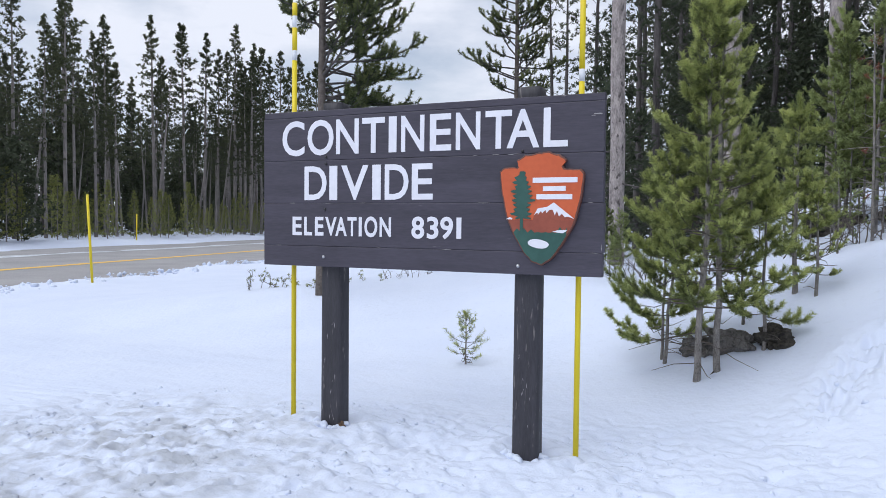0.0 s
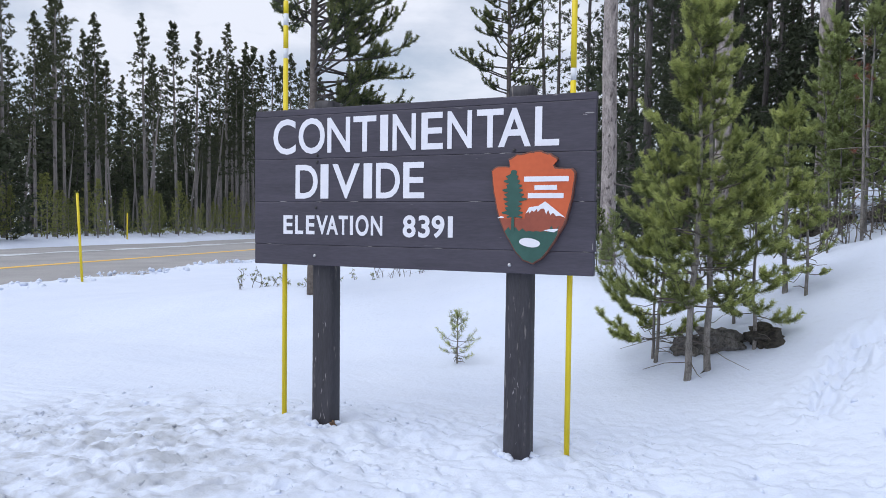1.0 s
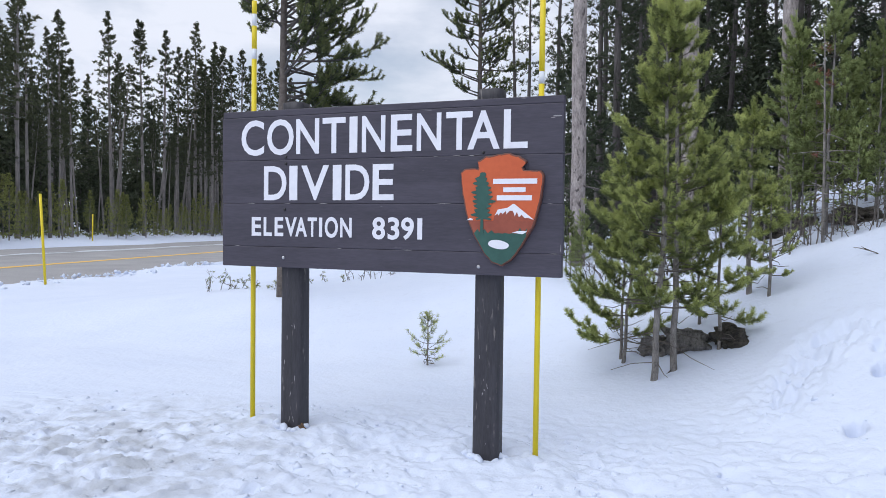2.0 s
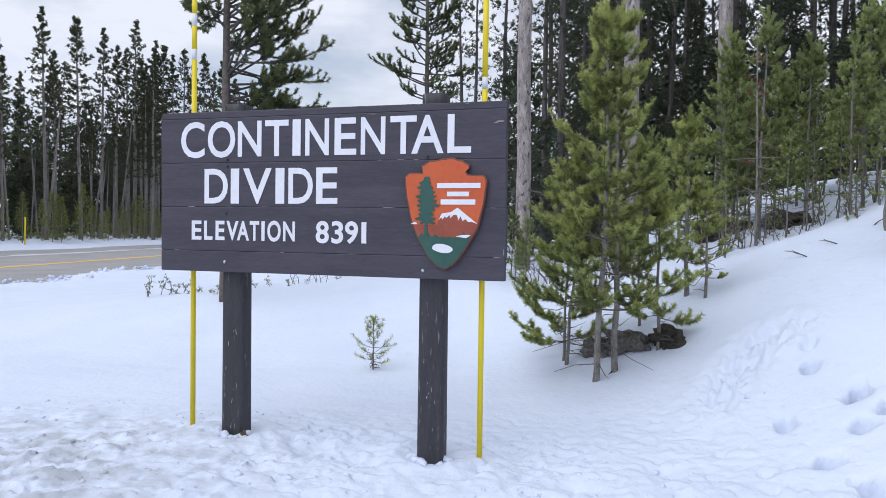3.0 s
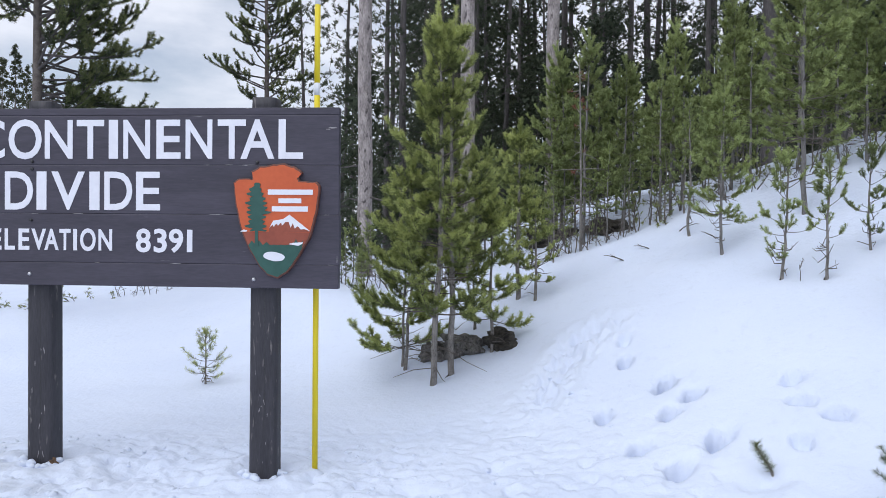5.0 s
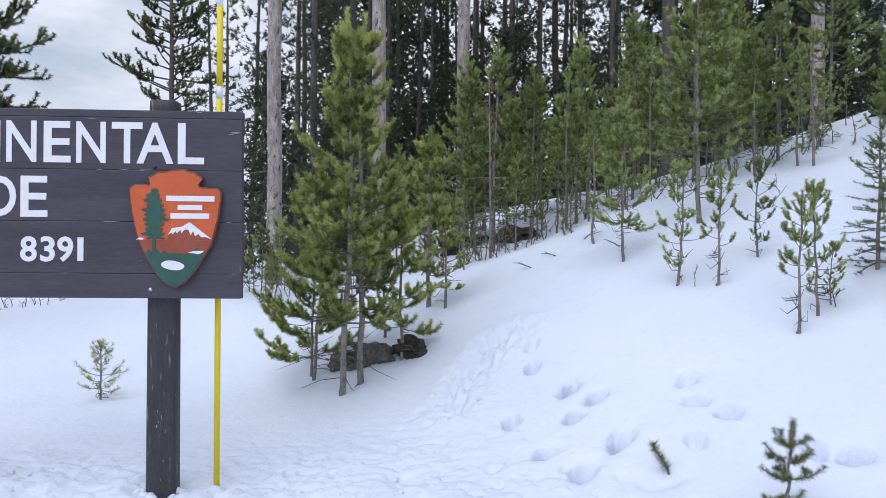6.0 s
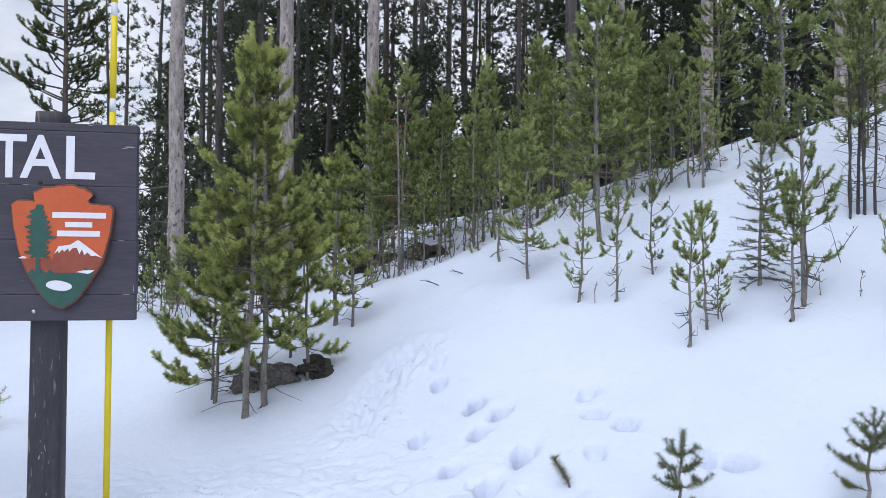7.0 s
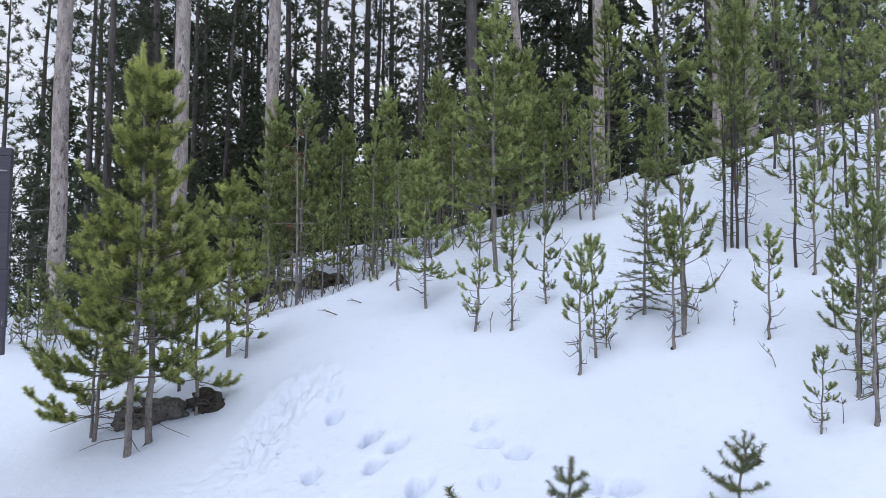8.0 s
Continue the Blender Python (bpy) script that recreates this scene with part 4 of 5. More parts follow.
scatter([thin_a, thin_b], [(3.54, 4.50, 1.05, 0), (3.75, 4.34, 0.98, 60), (4.11, 4.50, 0.85, 120), (3.90, 3.61, 0.98, 30), (4.06, 3.68, 0.95, 200), (4.95, 3.17, 0.85, 100), (4.59, 2.43, 0.52, 10),
                           (5.69, 3.55, 1.0, 40), (6.09, 3.73, 0.95, 90), (4.45, 3.43, 1.05, 75), (5.04, 4.54, 1.0, 160), (6.07, 5.92, 1.05, 20), (4.16, 3.72, 0.45, 80), (6.5, 4.6, 1.0, 10), (5.3, 3.0, 0.6, 140)])
scatter([thin_c, thin_d], [(3.33, 5.95, 1.0, 0), (4.60, 3.51, 1.12, 130), (4.64, 3.56, 0.85, 250), (4.93, 2.52, 0.85, 20), (4.83, 2.33, 0.9, 100), (5.13, 5.58, 1.0, 210), (5.11, 5.79, 0.9, 50), (5.09, 6.09, 1.25, 160),
                           (5.20, 2.75, 0.9, 310), (7.0, 4.24, 1.2, 30), (7.09, 4.85, 1.2, 80), (6.3, 3.2, 1.1, 130), (5.9, 2.8, 1.0, 190), (6.7, 3.9, 1.0, 60), (7.4, 4.5, 1.15, 240), (6.0, 3.3, 0.8, 310), (5.5, 2.6, 0.9, 15), (6.9, 4.6, 0.9, 100), (7.7, 5.4, 1.1, 10), (6.4, 5.1, 0.9, 330)])
# a small drooping spruce among them
stand(young_pine("small_spruce", 36, 0.85, 0.17, dict(per_metre=600, needle=0.016, width=0.0026, tuft=0.05, shoot=0.05, node=0.07, laterals=1, least=2, needle_from=0.1, arch=0.0), 0.06, 0.075, 5, low=-10, high=30, lift=0.05,
                 label="small drooping spruce on the snow bank", group="young pines on the bank", material=NEEDLE_SPRUCE, body=1.0, duff=0.05, twigs=2), 4.54, 3.87, 0)

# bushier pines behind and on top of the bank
bush = dict(material=NEEDLE_MID, inner=NEEDLE_INNER_SHADED, bare=0.24, lift=0.6, bark=BARK_GREY, per=5, group="young pines behind the bank", twigs=20, stem=0.0066, low=0, high=45, shape=0.85, body=0.7)
FULL = "bushy young lodgepole pine at the top of the snow bank"
full_a = young_pine("bushy_pine", 41, 2.4, 0.46, BUSHY, whorl=0.18, label=FULL, **dict(bush, per=7, skip=0.08))
full_b = young_pine("bushy_pine", 42, 2.2, 0.35, BUSHY, whorl=0.17, label=FULL, **dict(bush, skip=0.2))
full_c = young_pine("bushy_pine", 43, 1.4, 0.27, BUSHY, whorl=0.14, label=FULL, **bush)
lanky = young_pine("lanky_pine", 44, 2.3, 0.34, dict(BUSHY, per_metre=560), whorl=0.20, label="lanky pine with bare stem and high crown on the bank", **dict(bush, bare=0.33, duff=0.06, shape=0.5, stem=0.0036, twigs=22, skip=0.25, bark=BARK_DARK))
scatter([full_a, full_b, full_c], [(4.06, 5.40, 1.0, 0), (2.62, 7.58, 1.05, 50), (3.35, 5.12, 0.86, 0), (2.40, 8.75, 1.0, 200), (3.06, 7.66, 0.85, 90), (4.81, 5.97, 0.92, 310),
                                   (4.02, 7.03, 0.82, 140), (3.42, 7.0, 0.88, 20), (5.84, 5.62, 0.62, 70), (5.0, 7.2, 0.85, 250), (4.45, 6.5, 0.7, 60), (5.6, 7.0, 1.0, 20), (6.3, 7.3, 0.95, 200), (6.9, 7.0, 1.4, 110), (2.85, 8.2, 1.2, 130)])
scatter([lanky], [(5.55, 4.20, 0.95, 0), (5.51, 4.23, 0.80, 100), (5.57, 4.16, 0.9, 200), (5.47, 4.18, 0.7, 290), (5.62, 4.12, 0.85, 30), (5.70, 3.72, 0.85, 40), (4.96, 2.53, 0.40, 0), (4.86, 2.34, 0.5, 120), (5.10, 2.45, 0.45, 220), (6.6, 4.1, 0.9, 150), (6.9, 5.2, 0.9, 250), (7.6, 4.9, 1.0, 20), (6.2, 4.9, 0.75, 310), (7.3, 5.6, 0.9, 60), (8.2, 5.2, 0.95, 170), (6.4, 3.5, 0.8, 280), (7.9, 6.2, 1.0, 10)])

# thicket behind the bank and behind the clump
spindly = young_pine("spindly_pine", 46, 1.9, 0.25, BUSHY, whorl=0.16, label="spindly grey-stemmed pine in the thicket", **dict(bush, bare=0.36, shape=0.6, per=4, stem=0.0062, twigs=34, wander=0.02, skip=0.2))
rng = random.Random(7)
for k in range(24):
    t = (k + rng.random()) / 24
    plant((full_a, full_b, full_c)[k % 3], 1.2 + 5.0 * t, 9.0 - 1.2 * t + rng.uniform(-0.3, 1.6), rng.uniform(0, 360), rng.uniform(0.5, 0.95))
spots = []
for k in range(30):
    t = (k + rng.random()) / 30
    spots.append((1.9 + 3.6 * t, 7.45 - 1.0 * t + rng.uniform(-0.55, 1.3), rng.uniform(0.4, 0.9), rng.uniform(0, 360)))
scatter([spindly], spots)
for k in range(20):
    t = (k + rng.random()) / 20
    plant((thin_c, thin_a, thin_d)[k % 3], 2.2 + 4.0 * t, 6.95 - 1.2 * t + rng.uniform(-0.4, 0.6), rng.uniform(0, 360), rng.uniform(0.35, 0.8))
for k in range(14):
    plant((thin_c, full_c)[k % 2], rng.uniform(-0.4, 2.2), rng.uniform(7.2, 9.0), rng.uniform(0, 360), rng.uniform(0.3, 0.65))

# lodgepole pines behind the bank
NEAR = dict(limbs=46, clumps=11, tris=14, shoots=1, stub=0.45, blade=0.16, width=0.027, group="lodgepole pines")
pale = tall_pine("lodgepole_pine", 51, 14, 0.19, 0.46, 1.5, bark=BARK_PALE, material=NEEDLE_OLD, label="tall lodgepole pine with pale pinkish grey bark", **NEAR)
# needles and bark of these are darkened to stand for shade among the trunks
old = tall_pine("lodgepole_pine", 52, 15, 0.24, 0.22, 2.1, bark=BARK_DARK, material=NEEDLE_DEEP_SHADED, label="tall dark lodgepole pine behind the bank", snags=24, **NEAR)
dark = tall_pine("lodgepole_pine", 53, 10, 0.15, 0.03, 2.2, start=0.9, flat=0.55, bark=BARK_DARK, material=NEEDLE_DEEP_SHADED, label="dark lodgepole pine with low ragged crown", snags=16, **NEAR)
slim = tall_pine("lodgepole_pine", 54, 13, 0.17, 0.18, 1.6, bark=BARK_DARK, material=NEEDLE_DEEP_SHADED, label="slim dark lodgepole pine", snags=20, **NEAR)
stand(pale, 1.30, 8.5, 0, 0.95)
plant(pale, 2.38, 9.0, 120, 0.88)
plant(pale, -0.34, 10.48, 60, 1.15)
plant(pale, 5.75, 8.3, 200, 0.6, -6)
plant(pale, 8.03, 10.5, 300, 1.05)
plant(pale, 9.67, 9.42, 40, 0.95)
plant(pale, 10.9, 10.05, 140, 1.1)
stand(old, 6.07, 11.6, 0, 0.95)
stand(dark, 4.0, 16.0, 0, 1.0)
stand(slim, 9.0, 19.2, 0, 1.0)
for x, y, s in ((2.4, 23.1, 1.1), (2.9, 24.0, 1.1), (3.3, 17.7, 1.0), (6.7, 20.7, 1.1), (8.3, 22.2, 1.0), (5.4, 27.3, 1.1), (0.6, 22.0, 1.0), (11.5, 17.0, 1.0)):
    plant(slim, x, y, rng.uniform(0, 360), s)
rng = random.Random(3)
kinds = [dark, dark, slim, dark]
for k in range(72):
    a = radians(-15 + 72 * (k + rng.random()) / 72)
    d = rng.uniform(14, 28) + 6 * rng.random()
    if radians(-11.5) < a < radians(-8.0):
        d += 8
    plant(kinds[k % 4], 1.6 + d * math.sin(a), -0.4 + d * math.cos(a), rng.uniform(0, 360), rng.uniform(0.7, 1.1), rng.uniform(-2, 2))

# low dark fill between the trunks, shade included in its needle colour
low = tall_pine("understory_pine", 55, 4.4, 0.08, 0.02, 1.5, 38, 4, 6, 0.26, 0.08, BARK_DARK, NEEDLE_DEEP_SHADED, "dark low pine among the trunks", "dark undergrowth", snags=0, sides=5, flat=0.6, start=0.9, shoots=2)
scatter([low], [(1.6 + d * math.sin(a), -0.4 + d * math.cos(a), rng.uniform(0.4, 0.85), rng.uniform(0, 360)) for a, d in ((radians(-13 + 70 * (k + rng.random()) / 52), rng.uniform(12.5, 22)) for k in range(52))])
for k in range(5):
    a, d = radians(16 + 38 * (k + rng.random()) / 5), rng.uniform(14, 21)
    plant(dark, 1.6 + d * math.sin(a), -0.4 + d * math.cos(a), rng.uniform(0, 360), rng.uniform(0.75, 1.1))
for a, d in ((-8.6, 17.0), (-7.2, 14.5), (-5.6, 19.0), (-4.3, 15.0), (-3.0, 18.0), (-1.5, 17.0)):
    plant(dark, 1.6 + d * math.sin(radians(a)), -0.4 + d * math.cos(radians(a)), rng.uniform(0, 360), rng.uniform(0.85, 1.1))
for a, d, s in ((-5.0, 24.0, 2.0), (-2.2, 23.0, 1.8), (0.8, 24.0, 2.0), (20.0, 19.0, 1.6), (26.0, 19.5, 1.7), (31.0, 19.0, 1.6)):
    plant(low, 1.6 + d * math.sin(radians(a)), -0.4 + d * math.cos(radians(a)), rng.uniform(0, 360), s)

# the open-crowned pines behind the sign
def open_pine(seed, height, dia, sides, label):
    """A pine grown at the wood's edge: long limbs with tufted ends on its open side, a few on the other."""
    rng = np.random.default_rng(seed)
    root = thing("lodgepole_pine", (0, 0, 0), label, "pine tree", "lodgepole pines")
    zs = np.linspace(-0.4, height, 12)
    axis = np.column_stack([np.cumsum(rng.normal(0, 0.006, 12)), np.cumsum(rng.normal(0, 0.006, 12)), zs])
    bole = Geo()
    bole.tube(axis, np.interp(zs / height, [-0.1, 0, 0.05, 1], [dia * 0.66, dia * 0.6, dia * 0.5, 0.014]), 11)
    mesh_part("trunk", bole.mesh("trunk", [TWIG], True), root, "slender dark grey-brown trunk")
    tufts = dict(per_metre=750, needle=0.042, width=0.0085, tuft=0.1, shoot=0.17, node=0.21, laterals=2, least=2, needle_from=0.38, spread=0.60, arch=1.5)
    for count, middle, span, low, high, longest in sides:
        for k in range(count):
            rel = (k + rng.random()) / count
            z = low + (high - low) * rel
            a = radians(middle + rng.uniform(-span, span))
            size = longest * rng.uniform(0.45, 1.15) * min(1.0, 0.8 + rel) * (1.0 - 0.55 * max(0.0, z / height - 0.45))
            up = radians(rng.uniform(-18, 32) + 16 * rel)
            g = Geo()
            p = np.array([np.interp(z, zs, axis[:, 0]), np.interp(z, zs, axis[:, 1]), z])
            bough(g, p, (math.cos(a) * math.cos(up), math.sin(a) * math.cos(up), math.sin(up)), size, 0.016, rng, tufts, 0.45)
            # inner needles get the darker green, which paints in shade within the limb
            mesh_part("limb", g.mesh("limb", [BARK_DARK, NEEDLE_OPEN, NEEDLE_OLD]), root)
    return root


OPEN = "open-crowned lodgepole pine with long tufted limbs"
stand(open_pine(61, 6.8, 0.125, ((60, 20, 66, 2.0, 4.4, 1.2), (12, 205, 60, 3.1, 4.4, 0.9), (14, 90, 180, 4.4, 6.6, 0.9)), OPEN), -3.25, 6.95)
stand(open_pine(62, 7.2, 0.11, ((20, 200, 60, 2.6, 5.0, 1.05), (34, 20, 75, 2.4, 5.0, 0.8), (12, 90, 180, 5.0, 7.0, 0.8)), OPEN), -4.70, 19.2, 0, 1.6)

# forest across the road
FAR = dict(limbs=62, clumps=9, tris=11, shoots=1, stub=0.6, blade=0.25, width=0.075, flat=0.9, droop=-38, start=0.9, material=NEEDLE_FAR, group="forest across the road", bark=BARK_FAR, sides=6)
ACROSS = "tall forest pine with bare trunk across the road"
far_a = tall_pine("forest_pine", 71, 17, 0.27, 0.40, 2.6, label=ACROSS, snags=16, **FAR)
far_b = tall_pine("forest_pine", 72, 18, 0.29, 0.36, 2.9, label=ACROSS, snags=16, **FAR)
far_c = tall_pine("forest_pine", 73, 15, 0.23, 0.46, 2.3, label=ACROSS, snags=14, **FAR)
pole = tall_pine("forest_pine", 77, 13, 0.21, 0.76, 0.9, label="thin pale pine pole with a scant crown", snags=26, **dict(FAR, limbs=18, clumps=4))
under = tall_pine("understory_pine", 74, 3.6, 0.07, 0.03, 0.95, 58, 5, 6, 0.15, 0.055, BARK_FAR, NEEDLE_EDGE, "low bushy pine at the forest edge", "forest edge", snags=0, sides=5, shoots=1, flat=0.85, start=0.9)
rng = random.Random(21)


def off_road(s, y):
    return s / 0.978 - 10.9 - 0.21 * (y - 10), y


# the front row, with the heights of its trees, then the wood behind it
FRONT = [(-33.0, 22.6, 15.5), (-33.4, 24.5, 13.2), (-34.1, 28.0, 14.6), (-33.8, 26.6, 12.0), (-34.7, 30.6, 12.2), (-35.0, 32.4, 10.8), (-35.9, 36.4, 14.8), (-36.3, 37.6, 12.4), (-36.7, 40.1, 15.4), (-37.2, 42.6, 15.2), (-38.1, 47.2, 17.2), (-38.6, 48.6, 14.5), (-39.0, 51.2, 16.6)]
for k, (x, y, high) in enumerate(FRONT):
    proto, tall = ((far_a, 17), (far_b, 18), (far_c, 15))[k % 3]
    (stand if k < 3 else plant)(proto, x, y, rng.uniform(0, 360), high / tall, rng.uniform(-1.5, 1.5))
for k in range(120):
    x, y = off_road(-21 - 26 * rng.random() ** 1.2, rng.uniform(2, 105))
    plant((far_a, far_b, far_c)[k % 3], x, y, rng.uniform(0, 360), rng.uniform(0.66, 0.95), rng.uniform(-2, 2))
stand(pole, *off_road(-20.4, 43.5), 0, 0.8, 9)
for k in range(46):
    x, y = off_road(-18.8 - 9 * rng.random(), 14 + 60 * (k + rng.random()) / 46)
    plant(pole, x, y, rng.uniform(0, 360), rng.uniform(0.5, 0.95), rng.choice((0, 1, -2, 2, 4, -5, 8)))
spots = []
for k in range(120):
    y = 6 + 85 * (k + rng.random()) / 120
    spots.append((*off_road(-15.4 - rng.uniform(0, 4.5), y), rng.uniform(0.5, 0.95), rng.uniform(0, 360)))
scatter([under], spots)
# darker trees deeper in the forest, the wood's shade put into their needle colour
shade = tall_pine("understory_pine", 76, 4.6, 0.09, 0.02, 1.7, 30, 4, 6, 0.36, 0.14, BARK_DARK, NEEDLE_DEEP_SHADED, "dark bushy pine in the shade of the forest", "deep forest", snags=0, sides=5, shoots=2, flat=0.5, start=0.95)
deep = tall_pine("deep_forest_pine", 75, 12, 0.2, 0.08, 2.2, 34, 4, 6, 0.50, 0.17, BARK_DARK, NEEDLE_DEEP_SHADED, "dark forest pine deep among the trunks", "deep forest", snags=0, sides=5, shoots=2, flat=0.5, start=0.7)
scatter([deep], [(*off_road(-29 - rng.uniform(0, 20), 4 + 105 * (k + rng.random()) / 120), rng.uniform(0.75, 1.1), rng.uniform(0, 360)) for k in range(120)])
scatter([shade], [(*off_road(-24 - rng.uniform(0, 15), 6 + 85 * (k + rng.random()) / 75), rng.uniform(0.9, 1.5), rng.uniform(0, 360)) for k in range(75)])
for x, y, size in ((-29.8, 20.6, 1.15), (-30.2, 22.4, 0.95), (-29.6, 19.0, 1.3)):
    plant(shade, x, y, rng.uniform(0, 360), size)
# trees beyond the rise behind the sign
GAP = [(-36.3, 46.2, 13.4), (-34.6, 45.0, 13.9), (-36.5, 48.6, 15.5), (-31.7, 43.4, 13.3), (-34.1, 47.9, 14.9), (-28.8, 41.8, 12.3), (-31.7, 47.1, 14.5), (-26.6, 40.9, 11.6), (-29.5, 46.3, 13.7), (-26.6, 43.4, 11.6), (-27.5, 46.3, 11.4), (-24.1, 42.5, 10.0)]
for k, (x, y, high) in enumerate(GAP):
    proto, tall = ((far_a, 17), (far_b, 18), (far_c, 15))[k % 3]
    plant(proto, x, y, rng.uniform(0, 360), high / tall)
for k in range(30):
    plant((far_a, far_b, far_c)[k % 3], rng.uniform(-26, -6), rng.uniform(50, 80), rng.uniform(0, 360), rng.uniform(0.35, 0.6))


# ---- rocks, brush and fallen wood ----
def rock(x, y, size, seed, label, stone=ROCK):
    """A rough boulder, wider than high, half sunk in snow."""
    bm = bmesh.new()
    bmesh.ops.create_icosphere(bm, subdivisions=4, radius=1)
    for v in bm.verts:
        p = v.co.copy()
        r = 1 + 0.55 * noise.noise(p * 1.5 + Vector((seed * 3.1, 0, 0))) + 0.28 * noise.noise(p * 3.5 + Vector((seed, 5, 0))) + 0.12 * noise.noise(p * 9)
        v.co = Vector((p.x * size[0], p.y * size[1], p.z * size[2])) * r
    ob = part("rock", bm, stone, None, "", True)
    ob.matrix_basis = Matrix.Translation((x, y, float(land(x, y)) + size[2] * 0.12)) @ Matrix.Rotation(seed * 1.3, 4, "Z")
    return tagged(ob, label, "rock", "rocks under the pines")


rock(1.71, 4.97, (0.16, 0.12, 0.085), 1, "dark mossy rock bare of snow under the pines")
rock(1.40, 5.06, (0.21, 0.14, 0.10), 2, "rough grey rock under the pines in shade", ROCK_GREY)
rock(1.18, 5.10, (0.13, 0.10, 0.09), 4, "low grey rock under the pines in shade", ROCK_GREY)
rock(-2.35, 9.0, (0.32, 0.2, 0.13), 5, "dark rock with brush at the forest edge")
rock(2.95, 7.9, (0.35, 0.25, 0.11), 6, "dark rock among stems behind the bank")
rock(2.35, 8.6, (0.30, 0.22, 0.16), 7, "dark rock among stems behind the bank")
rock(6.35, 6.3, (0.30, 0.2, 0.15), 8, "snow-capped dark rock on the crest of the bank")


def twig_path(p, d, size, rng, n=5, wild=0.25, sag=0.0):
    pts = [np.asarray(p, float)]
    for _ in range(n):
        d = norm(d + rng.normal(0, wild, 3) + np.array([0, 0, -sag]))
        pts.append(pts[-1] + d * size / n)
    return np.array(pts)


def brush(name, x, y, height, stems, seed, label, leafy=True):
    """A low tangle of thin stems, some with a few tufts."""
    rng = np.random.default_rng(seed)
    g = Geo()
    fol = Foliage()
    for _ in range(stems):
        a = rng.random() * 6.3
        base = (rng.normal(0, 0.16), rng.normal(0, 0.10), -0.03)
        pts = twig_path(base, norm((math.cos(a) * 0.45, math.sin(a) * 0.45, 1)), height * rng.uniform(0.5, 1.1), rng)
        g.tube(pts, np.linspace(0.006, 0.002, len(pts)), 4)
        for i in range(2, len(pts)):
            for _ in range(2):
                tip = pts[i] + norm(rng.normal(0, 1, 3) + np.array([0, 0, 0.3])) * height * rng.uniform(0.1, 0.25)
                g.tube([pts[i], tip], [0.0025, 0.0015], 3, 0, False)
                if leafy and rng.random() < 0.6:
                    fol.add(pts[i] + (tip - pts[i]) * 0.4, tip)
    if fol.a:
        fol.draw(g, dict(per_metre=600, needle=0.03, width=0.005, spread=0.7), rng)
    ob = mesh_part(name, g.mesh(name, [TWIG, NEEDLE_EDGE]))
    ob.matrix_basis = Matrix.Translation((x, y, float(land(x, y)) - 0.02))
    return tagged(ob, label, "brush", "brush", "stuff")


for k, (x, y, h, n, leafy) in enumerate(((-4.35, 7.35, 0.32, 7, True), (-3.95, 7.5, 0.30, 6, True), (-3.6, 8.3, 0.30, 7, True), (-3.0, 8.6, 0.32, 7, False), (-2.7, 8.7, 0.28, 6, False), (-2.1, 8.8, 0.35, 7, True),
                                         (-1.5, 9.0, 0.4, 6, False), (-0.3, 8.6, 0.5, 7, False), (0.3, 8.0, 0.55, 8, False), (0.75, 7.6, 0.5, 8, False), (1.2, 7.4, 0.5, 7, True), (2.4, 7.3, 0.45, 8, False), (2.9, 7.0, 0.45, 8, False), (3.5, 6.9, 0.4, 7, False), (2.1, 7.0, 0.5, 9, False), (2.65, 6.75, 0.45, 9, False), (3.15, 6.6, 0.5, 8, True), (3.8, 6.5, 0.45, 9, False), (4.2, 6.35, 0.4, 8, True), (4.6, 6.2, 0.45, 8, False), (5.0, 6.1, 0.4, 8, False), (5.5, 6.0, 0.4, 8, True))):
    brush("brush", x, y, h, n, 100 + k, "tangle of thin stems with sparse green tufts" if leafy else "tangle of thin bare grey stems in snow", leafy)


def fallen_stick(x, y, turn, size, seed):
    rng = np.random.default_rng(seed)
    g = Geo()
    a = radians(turn)
    pts = twig_path((0, 0, 0.0), norm((math.cos(a), math.sin(a), 0.55)), size, rng, 5, 0.18, 0.12)
    g.tube(pts, np.linspace(0.0055, 0.0025, len(pts)), 5)
    fork = twig_path(pts[2], norm((math.cos(a + 0.8), math.sin(a + 0.8), 0.4)), size * 0.4, rng, 3)
    g.tube(fork, np.linspace(0.005, 0.002, len(fork)), 4)
    ob = mesh_part("fallen_stick", g.mesh("fallen_stick", [TWIG], True))
    ob.matrix_basis = Matrix.Translation((x, y, float(land(x, y)) - 0.02))
    return tagged(ob, "bare forked stick lying in snow", "stick", "fallen sticks")


fallen_stick(2.76, 5.80, 165, 0.2, 1)
fallen_stick(2.98, 5.92, 150, 0.14, 2)
fallen_stick(3.42, 5.45, 140, 0.16, 3)
fallen_stick(3.28, 6.1, 20, 0.2, 4)
fallen_stick(4.95, 3.45, 30, 0.16, 5)


